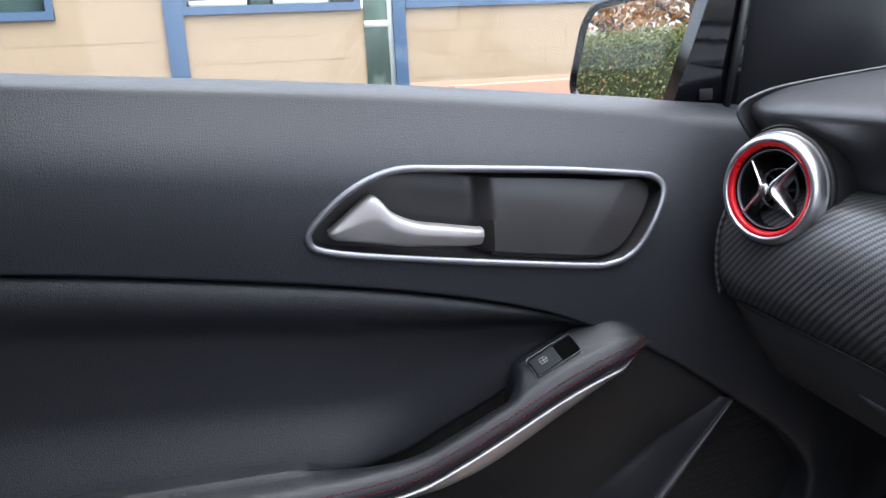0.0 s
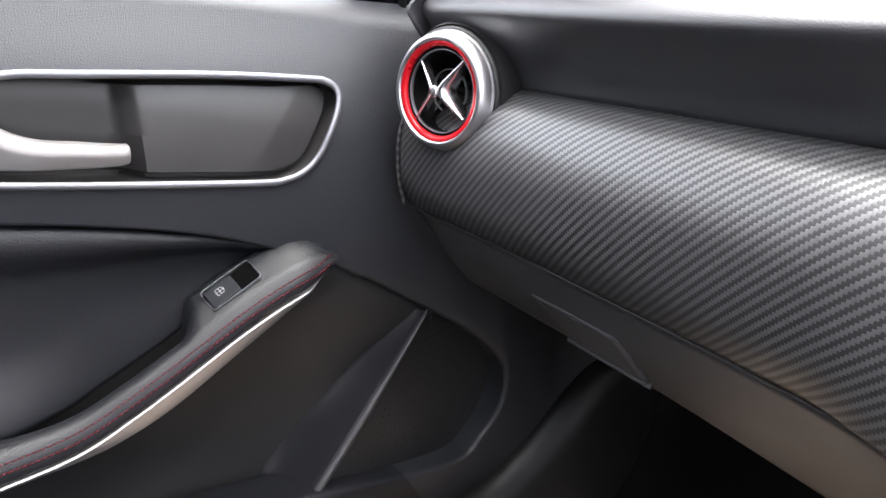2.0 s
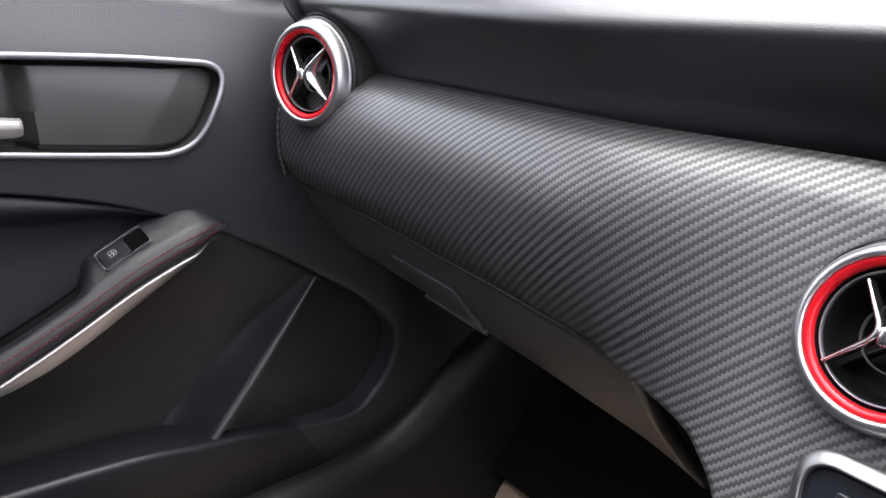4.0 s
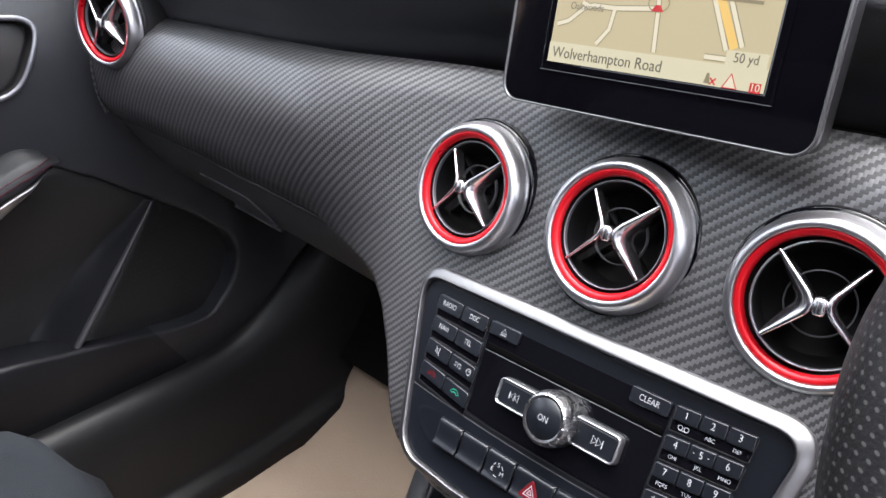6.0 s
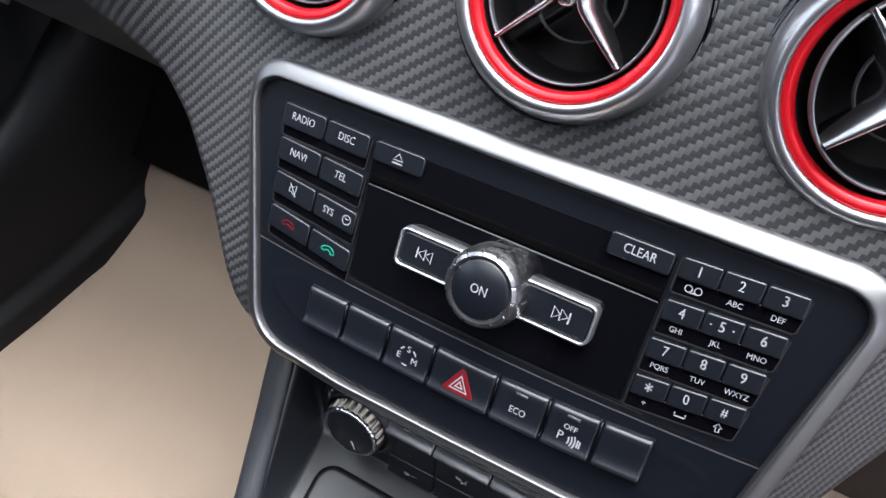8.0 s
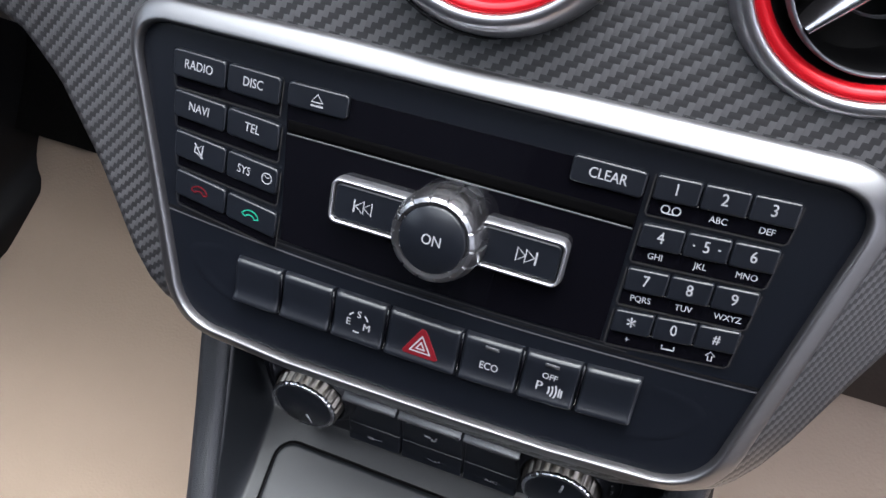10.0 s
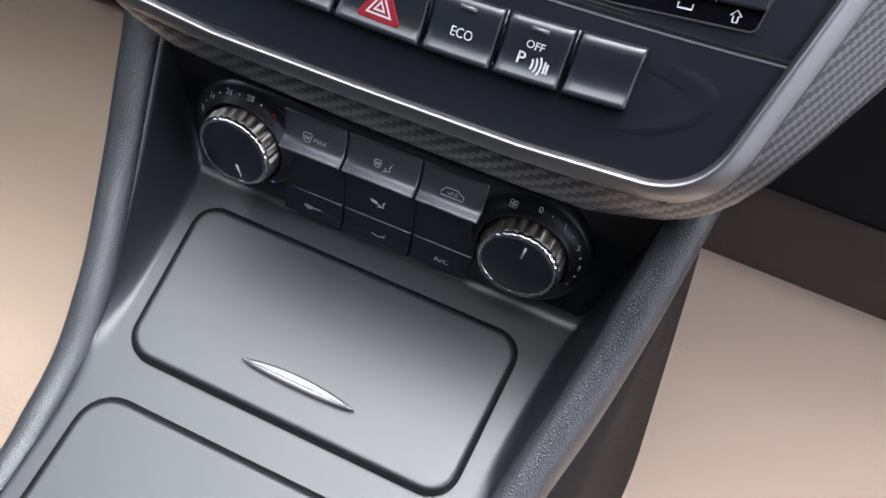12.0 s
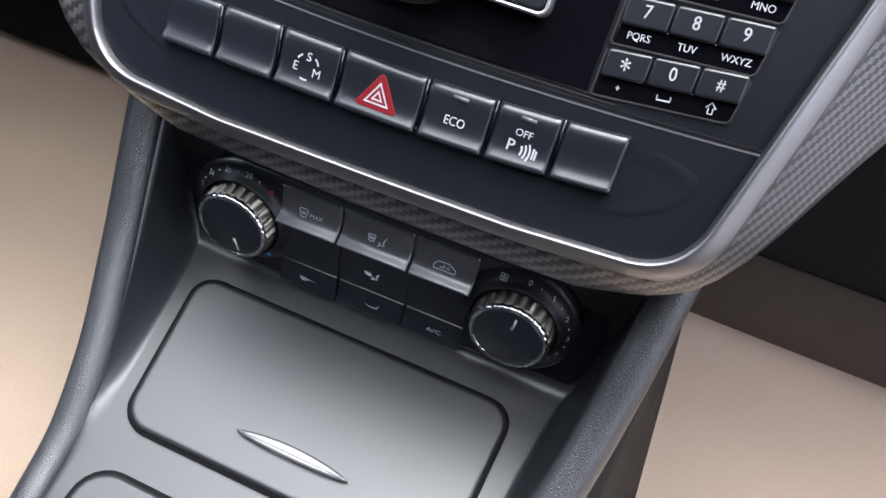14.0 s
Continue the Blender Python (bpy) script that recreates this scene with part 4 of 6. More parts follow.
    inner = spline([(-0.6970, -0.030, 0.627), (-0.6970, 0.010, 0.597), (-0.6960, 0.045, 0.571), (-0.6910, 0.085, 0.540), (-0.687, 0.118, 0.505), (-0.685, 0.130, 0.478), (-0.685, 0.124, 0.445), (-0.686, 0.100, 0.413), (-0.686, 0.055, 0.393), (-0.685, -0.10, 0.423), (-0.683, -0.25, 0.446), (-0.68, -0.8, 0.48)], 150)
    outer = spline([(0, -0.030, 0.872), (0, 0.05, 0.863), (0, 0.12, 0.855), (0, 0.24, 0.842), (0, 0.30, 0.70), (0, 0.30, 0.52), (0, 0.285, 0.40), (0, 0.24, 0.335), (0, 0.13, 0.322), (0, -0.09, 0.320), (0, -0.25, 0.326), (0, -0.8, 0.34)], 150)
    rows = []
    for a, b in zip(inner, outer):
        out = Vector((0, (b - a).y, (b - a).z)).normalized()
        off = a.x - skin_x(a.y, a.z)
        row = [a + Vector((-0.05, 0, 0)), a + Vector((-0.012, 0, 0)), a + Vector((-0.006, 0, 0)), a + out * 0.0005 + Vector((-0.0030, 0, 0)), a + out * 0.0018 + Vector((-0.0010, 0, 0))]
        start = a + out * 0.0040
        for f in np.linspace(0, 1, 44):
            y, z = start.y + (b.y - start.y) * f, start.z + (b.z - start.z) * f
            row.append(Vector((skin_x(y, z) + off * (1 - ease(0, 0.5, f)), y, z)))
        row.append(row[-1] + Vector((-0.03, 0, 0)))
        rows.append(row)
    part("front_skin", grid(rows[:115], flip=True), SOFT_DOOR, d, "grained black door skin round the pocket rim")
    part("pocket_wall", grid(rows[114:], flip=True), CREST, d, "smooth black outer wall of the door pocket")
    # outer skin and window
    part("outer_skin", box(-0.80, -0.8, -0.05, -0.778, 0.34, 0.86), HARD, d)
    glass = part("side_glass", grid([[(-0.757 + 0.06 * (z - 0.9), y, z) for z in (0.90, 1.1, 1.27)] for y in (-0.8, -0.4, 0.06)], thick=0.004), GLASS, d, "clear side window glass", smooth=False)
    glass.visible_shadow = False
    # triangular mirror corner
    tri = [Vector((-0.738, -0.010, 0.862)), Vector((-0.738, 0.060, 0.855)), Vector((-0.735, 0.075, 0.99)), Vector((-0.735, 0.036, 0.99))]
    bm = bmesh.new()
    a = [bm.verts.new(v) for v in tri]
    b = [bm.verts.new(v + Vector((-0.02, 0, 0))) for v in tri]
    bm.faces.new(a), bm.faces.new(b[::-1])
    for k in range(4):
        bm.faces.new((a[k], b[k], b[(k + 1) % 4], a[(k + 1) % 4]))
    bmesh.ops.recalc_face_normals(bm, faces=bm.faces[:])
    corner = part("mirror_corner", bm, GLOSS, d, "glossy black mirror corner", smooth=False)
    part("chrome_clip", box(-0.7355, 0.018, 0.868, -0.7335, 0.032, 0.879, 0.001), DARK, corner, "small dark clip")
    part("seal", tube([(-0.733, 0.046, 0.86), (-0.732, 0.058, 0.93), (-0.731, 0.068, 0.99)], 0.004, 8), HARD, d)
    bm = grid([[(-0.745, 0.055, 0.845), (-0.74, 0.07, 1.0), (-0.735, 0.085, 1.1)], [(-0.722, 0.16, 0.825), (-0.71, 0.19, 1.0), (-0.70, 0.12, 1.1)], [(-0.70, 0.36, 0.82), (-0.69, 0.25, 1.02), (-0.68, 0.14, 1.12)]], thick=0.006)
    part("sail_panel", bm, SOFT, d, "dark padded sail panel")
    return d


door()


def door_mirror():
    m = thing("door_mirror", "black exterior door mirror reflecting hedge and autumn trees", "mirror")
    base = Matrix.Translation((-0.985, 0.075, 0.915)) @ Euler((radians(90), 0, radians(14))).to_matrix().to_4x4()
    # the outer side leans inwards and the upper edge falls towards it
    out = [(u + 0.30 * (v + 0.062) * min(max(-u / 0.105, 0), 1), v * (1 - 0.22 * min(max(-u / 0.105, 0), 1)) if v > 0 else v) for u, v in rounded(-0.105, -0.062, 0.135, 0.072, 0.035, 6)]
    part("mirror_glass", slab([(u * 0.95, v * 0.93) for u, v in out], 0.004, base, 0.001), MIRROR, m, "mirror glass", smooth=False)
    part("rim", ring([(u * 1.06, v * 1.08) for u, v in out], [(u * 0.95, v * 0.93) for u, v in out], 0.007, base, 0.002), GLOSS, m)
    rows = [[base @ Vector((u * k, v * k, -w)) for u, v in out] for k, w in ((1.06, -0.002), (1.08, 0.02), (1.0, 0.06), (0.75, 0.09), (0.35, 0.105), (0.05, 0.108))]
    part("housing", grid(rows, close=True), GLOSS, m, "glossy black housing")
    part("arm", tube([(-0.90, 0.115, 0.865), (-0.82, 0.09, 0.862), (-0.755, 0.05, 0.868)], [0.02, 0.018, 0.022], 12, flat=0.6), GLOSS, m)
    return m


door_mirror()

# ---- centre stack ----
PANEL = Matrix(((1, 0, 0, 0), (0, 0.5, -0.8660254, -0.043), (0, 0.8660254, 0.5, 0.6475), (0, 0, 0, 1)))


def on(u, v, w=0.0, turn=0.0):
    """A pose on the leaning face of the stack; millimetres across, up and out."""
    return PANEL @ pose(u / 1000, v / 1000, w / 1000, 0, 0, turn)


def mm(points):
    return [(a / 1000, b / 1000) for a, b in points]


def facia(k):
    """Outline of the stack's face, drawn in by k millimetres: straight top, leaning sides, bowed foot."""
    t, f = k * 0.95, k * 0.70
    corners = [(128.0 - k, 58.2 - t, 17 - k * 0.7), (-131.0 + k * 0.85, 58.2 - t, 17 - k * 0.7), (-103.0 + k * 0.8, -64.0 + f, 25 - k * 0.7), (-50, -67.0 + f, 0), (0, -66.3 + f, 0), (50, -65.0 + f, 0), (106.5 - k * 0.8, -61.0 + f, 25 - k * 0.7)]
    pts, n = [], len(corners)
    for i, (x, y, r) in enumerate(corners):
        p = Vector((x, y, 0))
        if r == 0:
            pts.append(p)
            continue
        a, b = (Vector((*corners[(i + s) % n][:2], 0)) - p for s in (-1, 1))
        half = a.angle(b) / 2
        cut = r / math.tan(half)
        s, e = p + a.normalized() * cut, p + b.normalized() * cut
        for q in range(11):
            t = q / 10
            pts.append((1 - t) ** 2 * s + 2 * t * (1 - t) * p.lerp((s + e) / 2, 0.12) + t * t * e)
    fine = []
    for p, q in zip(pts, pts[1:] + pts[:1]):
        cuts = 14 if (q - p).length > 20 else 1
        fine += [p.lerp(q, i / cuts) for i in range(cuts)]
    return mm([(p.x, p.y) for p in fine])


def face_sheet(v0, v1, half, w, nu=40, nv=24, bow=0.0):
    """A sheet on the stack's face between two heights; half: its half width at a height, in millimetres."""
    rows = []
    for v in np.linspace(v0, v1, nv):
        h = half(v)
        rows.append([PANEL @ Vector(((s * h[1] + (1 - s) * h[0]) / 1000, (v - bow * (1 - ((s - 0.5) * 2) ** 2) * (v1 - v) / (v1 - v0)) / 1000, w / 1000)) for s in np.linspace(0, 1, nu)])
    return grid(rows, thick=0.0008)


def bezel_ring(outer, inner, m):
    """A frame with a rounded crest, sloping outwards and to a flatter inner bevel."""
    bm = bmesh.new()
    n = len(outer)
    rows = []
    for f, w in ((0, 0), (0.0, 0.0008), (0.02, 0.0018), (0.06, 0.0026), (0.14, 0.0034), (0.30, 0.0044), (0.50, 0.0054), (0.68, 0.0061), (0.80, 0.0065), (0.87, 0.0065), (0.92, 0.0061), (0.97, 0.0051), (1, 0.0040), (1, 0)):
        rows.append([bm.verts.new((a[0] + (b[0] - a[0]) * f, a[1] + (b[1] - a[1]) * f, w)) for a, b in zip(outer, inner)])
    for one, two in zip(rows, rows[1:]):
        for k in range(n):
            bm.faces.new((one[k], one[(k + 1) % n], two[(k + 1) % n], two[k]))
    bmesh.ops.recalc_face_normals(bm, faces=bm.faces[:])
    bm.transform(m)
    return bm


def head_unit():
    unit = thing("head_unit", "black car radio panel with phone keypad, disc slot and silver surround", "radio")
    m = on(0, 0, 0)
    part("surround", bezel_ring(facia(0), facia(8.8), on(0, 0, -3)), FRAME, unit, "satin silver frame round the radio")

    def plate_half(v):
        h = 100.0 + 21.5 * (v + 56) / 110
        if v < -45:
            h -= 17 * (1 - math.sqrt(max(1 - ((-45 - v) / 20) ** 2, 0)))
        if v > 41:
            h -= 6 * ((v - 41) / 10) ** 2
        return -h - 3.2, h + 0.6
    face = part("faceplate", face_sheet(-61.0, 51.0, plate_half, 0, 60, 40, 1.2), FACE, unit, "satin black faceplate")
    # groove between radio and switch row
    strokes("groove", [mm([(u, -19.5 + 4.0 * (u / 108) ** 2) for u in range(-108, 109, 6)])], 0.0007, on(0, 0, 0.15), DARK, face)
    strokes("lip", [mm([(u, -21.2 + 4.4 * (u / 108) ** 2) for u in range(-108, 109, 6)])], 0.0006, on(0, 0, 0.2), LID, face)
    for dv, wd in ((-16.9, 0.0004), (-18.1, 0.0004)):
        strokes("groove", [mm([(u, dv + 3.2 * (u / 108) ** 2) for u in range(-66, 67, 6)])], wd, on(0, 0, 0.2), PLATE, face)
    for sgn, u0 in ((-1, 76.5), (1, 75.5)):
        bowl = [(sgn * p.x, p.y, p.z) for p in spline([(u0, -26.0, 0.2), (u0 + 11, -27.0, 0.25), (u0 + 17, -30.5, 0.3), (u0 + 14, -38, 0.5), (u0 + 5, -43.5, 0.7), (u0 - 4, -45.5, 0.6)], 24)]
        rows = []
        for k, (u, v, w) in enumerate(bowl):
            f = math.sin(math.pi * k / 23)
            rows.append([on(u + (sgn * u0 * 0.97 - u) * q, v + (-36 - v) * q, 0.16 + h * f).translation for q, h in ((-0.14, 0.0), (-0.06, 0.13), (0.0, 0.20), (0.06, 0.17), (0.16, 0.06), (0.30, 0.0))])
        part("scoop_edge", grid(rows), FACE, face, "soft raised end of the switch row's hollow")
    # gloss display with disc slot
    disp = part("gloss_display", face_sheet(-15.5, 40, lambda v: (-62.5 + (40 - v) * 0.06, 57.6 - (40 - v) * 0.01), 0.7, 30, 12, 1.6), GLOSS, unit, "glossy black display field", smooth=False)
    # flat near-black strip stands for the shaded depth of the slot
    part("disc_slot_shade", face_sheet(23.6, 27.8, lambda v: (-61, 57.0), 0.85, 30, 4), SHADE_BLACK, disp)
    part("slot_edge", face_sheet(22.8, 23.3, lambda v: (-61, 57.0), 1.0, 30, 3), LID, disp, "thin bright lip of the slot")
    # two columns of keys and the glossy ledge under each pair; the rows bow up towards the ends
    def bowed(points, slope):
        return mm([(u, v + slope * (abs(u) - 60)) for u, v in points])
    SLOPE = (0.03, 0.07, 0.10, 0.14)
    names = [("RADIO", "DISC"), ("NAVI", "TEL"), ("", "SYS"), ("", "")]
    for r, (a, b) in enumerate(names):
        v1, sl = (41.0, 25.3, 9.8, -6.0)[r], SLOPE[r]
        s = 1.25 * r
        ledge = part("ledge", slab(bowed([(-105.7 + s, v1 - 13.2), (-64.6 + s, v1 - 13.2), (-64.2 + s, v1 - 8), (-106 + s, v1 - 8)], sl), 0.0008, on(0, 0, -0.2), 0.0002), GLOSS, unit, smooth=False)
        strokes("ledge_lip", [bowed([(-106.6 + s, v1 - 9.6), (-105.9 + s, v1 - 12.9), (-105.0 + s, v1 - 13.6), (-65.2 + s, v1 - 13.6), (-64.2 + s, v1 - 12.8), (-64.0 + s, v1 - 1.0)], sl)], 0.0005, on(0, 0, 1.1), PLATE, ledge)
        for c, (u0, u1, word) in enumerate(((-106.4 + s, -85.6 + s, a), (-84.8 + s, -64.6 + s, b))):
            key = part("key", slab(bowed(rounded(u0, v1 - 9.4, u1, v1, 1.4, 3), sl), 0.0026, on(0, 0, -0.2), 0.0006), KEY, unit)
            uc = (u0 + u1) / 2
            vc = v1 - 4.5 + sl * (abs(uc) - 60)
            tilt = -math.degrees(sl)
            if word:
                lettering("legend", word, 0.0045 if word != "SYS" else 0.0043, on(uc - (3 if word == "SYS" else 0), vc, 2.52, tilt), PRINT, key, squeeze=0.82)
            if word == "SYS":
                strokes("clock_symbol", [arc(0.0062, 0, 0.0019, 0, 360, 16), mm([(6.2, 0.2), (5.2, 0.9)]), mm([(6.2, 0.2), (7.4, 0.6)])], 0.0004, on(uc, vc, 2.54, tilt), PRINT, key)
            if r == 2 and c == 0:
                strokes("mute_symbol", [mm([(-1.8, 1), (-0.6, 1), (1.2, 2.4), (1.2, -2.4), (-0.6, -1), (-1.8, -1), (-1.8, 1)]), mm([(-2.2, 2.4), (1.8, -2.4)])], 0.0005, on(uc, vc, 2.54, tilt), PRINT, key)
            if r == 3:
                hook = [arc(0, -0.0022, 0.0037, 155, 25, 12) + arc(0, -0.0022, 0.0020, 25, 155, 10) + arc(0, -0.0022, 0.0037, 155, 150, 2)]
                strokes("handset_symbol", hook, 0.0005, on(uc, vc, 2.54, tilt), PRINT_RED if c == 0 else PRINT_GREEN, key)
    key = part("eject_key", slab(mm(rounded(-61.8, 33.0, -39.6, 41.0, 1.4, 3)), 0.0026, on(0, 0, -0.2), 0.0006), KEY, unit)
    strokes("eject_symbol", [mm([(-2.1, -0.5), (0, 2.1), (2.1, -0.5), (-2.1, -0.5)]), mm([(-2.3, -1.7), (2.3, -1.7)])], 0.0006, on(-50.6, 36.8, 2.54), PRINT, key)
    key = part("clear_key", slab(mm(rounded(34.8, 33.0, 57.2, 41.2, 1.4, 3)), 0.0026, on(0, 0, -0.2), 0.0006), KEY, unit)
    lettering("legend", "CLEAR", 0.0047, on(46.0, 37.1, 2.52), PRINT, key, squeeze=0.84)
    # phone keypad
    pads = [("1", "QO"), ("2", "ABC"), ("3", "DEF"), ("4", "GHI"), ("5", "JKL"), ("6", "MNO"), ("7", "PQRS"), ("8", "TUV"), ("9", "WXYZ"), ("*", "+"), ("0", ""), ("#", "")]
    for r in range(4):
        v1, s, sl = (41.6, 26.2, 11.6, -2.8)[r], -0.25 * r, (0.045, 0.07, 0.085, 0.115)[r]
        e = -1.0 * r
        ledge = part("ledge", slab(bowed([(59.8 + s, v1 - 12.8), (99.2 + s + e, v1 - 12.8), (100.2 + s + e, v1 - 7.4), (59.8 + s, v1 - 7.4)], sl), 0.001, on(0, 0, -0.2), 0.0002), GLOSS, unit, smooth=False)
        strokes("ledge_lip", [bowed([(59.2 + s, v1 - 0.4), (59.1 + s, v1 - 12.2), (59.9 + s, v1 - 13.1), (98.4 + s + e, v1 - 13.1), (99.6 + s + e, v1 - 12.2), (100.6 + s + e, v1 - 1.0)], sl)], 0.0005, on(0, 0, 1.1), PLATE, ledge)
        for c in range(3):
            word, small = pads[3 * r + c]
            wid = (40.6 + e) / 3
            u0 = 59.8 + s + c * wid
            key = part("number_key", slab(bowed(rounded(u0, v1 - 7.6, u0 + wid - 0.45, v1, 0.9, 3), sl), 0.0026, on(0, 0, -0.2), 0.0006), KEY, unit)
            uc = u0 + wid / 2 - 0.4
            up = sl * (uc - 60)
            tilt = math.degrees(sl)
            lettering("legend", word, {"*": 0.0075, "#": 0.0044}.get(word, 0.0051), on(uc, v1 + up - 3.6 - (1.4 if word == "*" else 0), 2.52, tilt), PRINT, key, squeeze=0.85)
            if word == "5":
                strokes("dots", [mm([(-4, 0), (-3.3, 0)]), mm([(3.3, 0), (4, 0)])], 0.0005, on(uc, v1 + up - 3.6, 2.54, tilt), PRINT, key)
            if small == "QO":
                strokes("voicemail_symbol", [arc(-0.0016, 0, 0.0012, 0, 360, 12), arc(0.0016, 0, 0.0012, 0, 360, 12), mm([(-1.6, -1.2), (1.6, -1.2)])], 0.0004, on(uc, v1 + up - 10.2, 1.0, tilt), PRINT_DIM, key)
            elif small:
                lettering("small_legend", small, 0.0028, on(uc, v1 + up - 10.2, 1.0, tilt), PRINT_DIM, key, squeeze=0.95)
            elif word == "0":
                strokes("space_symbol", [mm([(-1.8, 0.7), (-1.8, -0.6), (1.8, -0.6), (1.8, 0.7)])], 0.0005, on(uc, v1 + up - 10.2, 1.0, tilt), PRINT_DIM, key)
            elif word == "#":
                strokes("shift_symbol", [mm([(0, 1.6), (1.4, 0.1), (0.6, 0.1), (0.6, -1.4), (-0.6, -1.4), (-0.6, 0.1), (-1.4, 0.1), (0, 1.6)])], 0.0004, on(uc, v1 + up - 10.2, 1.0, tilt), PRINT_DIM, key)
    # rotary control with its two wings
    kc = (0.2, 6.7)
    for sgn in (-1, 1):
        base_ = [(sgn * u, v) for u, v in rounded(10, -8.0, 40.5, 8.0, 3.0, 5)]
        inner = [(sgn * u, v) for u, v in rounded(10, -6.4, 38.9, 6.4, 2.0, 5)]
        if sgn < 0:
            base_, inner = base_[::-1], inner[::-1]
        wing = part("skip_rocker", slab(mm(inner), 0.0050, on(*kc, 0.4), 0.0008), KEY, unit, "black skip rocker in a silver rim", smooth=False)
        part("rim", ring(mm(base_), mm(inner), 0.0047, on(*kc, 0.4), 0.0012), SATIN, wing, "bright silver rim")
        tri = [[(-2.9, -2.2), (-2.9, 2.2), (0, 0), (-2.9, -2.2)], [(0, -2.2), (0, 2.2), (2.9, 0), (0, -2.2)], [(3.4, -2.2), (3.4, 2.2)]]
        strokes("skip_symbol", [mm([(sgn * a, b) for a, b in t]) for t in tri], 0.0006, on(kc[0] + sgn * 28, kc[1], 5.55), PRINT, wing)

    def knurl(r, h, q):
        return -0.0007 if 0.002 < h < 0.0150 and (q * 14 / (2 * math.pi)) % 1 < 0.075 else 0
    knob = part("rotary_knob", lathe([(0.0152, 0.0), (0.0154, 0.004), (0.0153, 0.010), (0.0146, 0.0130), (0.0136, 0.0148), (0.0124, 0.0155), (0.0113, 0.0153), (0.0110, 0.0146)], on(*kc, 0.5), 224, knurl), BROW_LIGHT, unit, "chrome rotary knob with notches")
    crisp(knob, 28)
    part("knob_face", lathe([(0.0111, 0.0130), (0.0111, 0.0151), (0.0106, 0.0156), (0, 0.0158)], on(*kc, 0.5), 48), KEY, knob, "black knob face")
    lettering("legend", "ON", 0.0050, on(kc[0], kc[1], 16.45), PRINT, knob, squeeze=0.85)
    # switch row
    bounds = [-75.2, -55.6, -34.8, -13.8, 13.8, 35.2, 55.0, 74.0]

    # height of a switch face from its upper edge down to the lip
    SCOOP = [(-26.9, -1.2), (-27.0, 1.9), (-27.5, 2.9), (-28.5, 3.35), (-30.2, 3.45), (-34, 3.0), (-37, 2.8), (-39, 2.85), (-40.6, 3.15), (-42, 3.75), (-43, 4.2), (-43.5, 4.0), (-43.8, 3.1), (-43.9, -1.2)]
    for k, (a, b) in enumerate(zip(bounds, bounds[1:])):
        mid = (a + b) / 2
        lift = (0.5 if mid < 0 else 3.6) * (mid / 75) ** 2
        top, bot = -27.2 + lift, -40.6 + lift
        rows = []
        for v, h in SCOOP:
            us = np.concatenate([[a + 0.5, a + 0.55, a + 0.9, a + 1.6], np.linspace(a + 3, b - 3, 6), [b - 1.6, b - 0.9, b - 0.55, b - 0.5]])
            drop = (h + 1.2, 1.3, 0.45, 0.08, 0, 0, 0, 0, 0, 0, 0.08, 0.45, 1.3, h + 1.2)
            rows.append([on(u, v + (0.5 if u < 0 else 3.6) * (u / 75) ** 2, h - dr).translation for u, dr in zip(us, drop)])
        key = part("switch", grid(rows, flip=True), KEY, unit, {0: "blank black switch", 1: "blank black switch", 2: "drive mode switch", 3: "hazard light switch with red triangle", 4: "eco switch", 5: "parking sensor switch", 6: "blank black switch"}[k])
        if k:
            part("divider", tube([on(a, bot - 2.0, 2.4).translation, on(a, (bot + top) / 2, 2.6).translation, on(a, top - 0.2, 3.2).translation], 0.00045, 6), GLOSS, key)
        vc = (top + bot) / 2 - 2.2
        w = 3.25 if k != 5 else 3.4
        if k == 2:
            for word, du, dv in (("S", 0.2, 3.0), ("E", -3.6, -0.6), ("M", 3.6, -1.2)):
                lettering("legend", word, 0.0038, on(mid + du, vc + dv, w), PRINT, key)
            strokes("arrows", [arc(0, 0, 0.0039, 150, 122, 4), arc(0, 0, 0.0039, 55, 20, 4), arc(0, 0, 0.0039, 250, 285, 4)], 0.0006, on(mid, vc, w), PRINT, key)
        if k == 3:
            part("red_triangle", slab(mm([(-6.6, -5.0), (-5.9, -5.8), (5.9, -5.8), (6.6, -5.0), (0.8, 5.0), (-0.8, 5.0)]), 0.0006, on(mid, vc + 0.8, 2.9), 0.0002), PRINT_RED, key, "red warning triangle", smooth=False)
            strokes("warning_symbol", [mm([(-3.7, -3.9), (3.7, -3.9), (0, 2.2), (-3.7, -3.9)]), mm([(-1.5, -2.7), (1.5, -2.7), (0, -0.3), (-1.5, -2.7)])], 0.0010, on(mid, vc + 0.8, 3.6), PRINT, key)
        if k == 4:
            lettering("legend", "ECO", 0.0039, on(mid, vc - 0.6, w), PRINT, key, squeeze=0.85)
        if k == 5:
            lettering("legend", "OFF", 0.0030, on(mid, vc + 2.2, w), PRINT, key)
            lettering("legend", "P", 0.0049, on(mid - 2.8, vc - 2.0, w), PRINT, key)
            strokes("park_symbol", [arc(-0.0022, -0.0026, r, -28, 28, 5) for r in (0.0030, 0.0042, 0.0054)] + [mm([(4.2, -4), (4.2, -0.8)]), mm([(5, -4), (5, -1.2)])], 0.0006, on(mid, vc, w), PRINT, key)
        if k in (4, 5):
            part("status_lamp", box(-0.0024, -0.0006, 0, 0.0024, 0.0006, 0.0003, m=on(mid, top - 2.4, 3.45)), LID, key)
    # foiled cheek behind the silver surround keeps the edge closed
    part("stack_body", slab(facia(3), 0.026, on(0, 0, -32)), DARK, unit)
    return unit


head_unit()


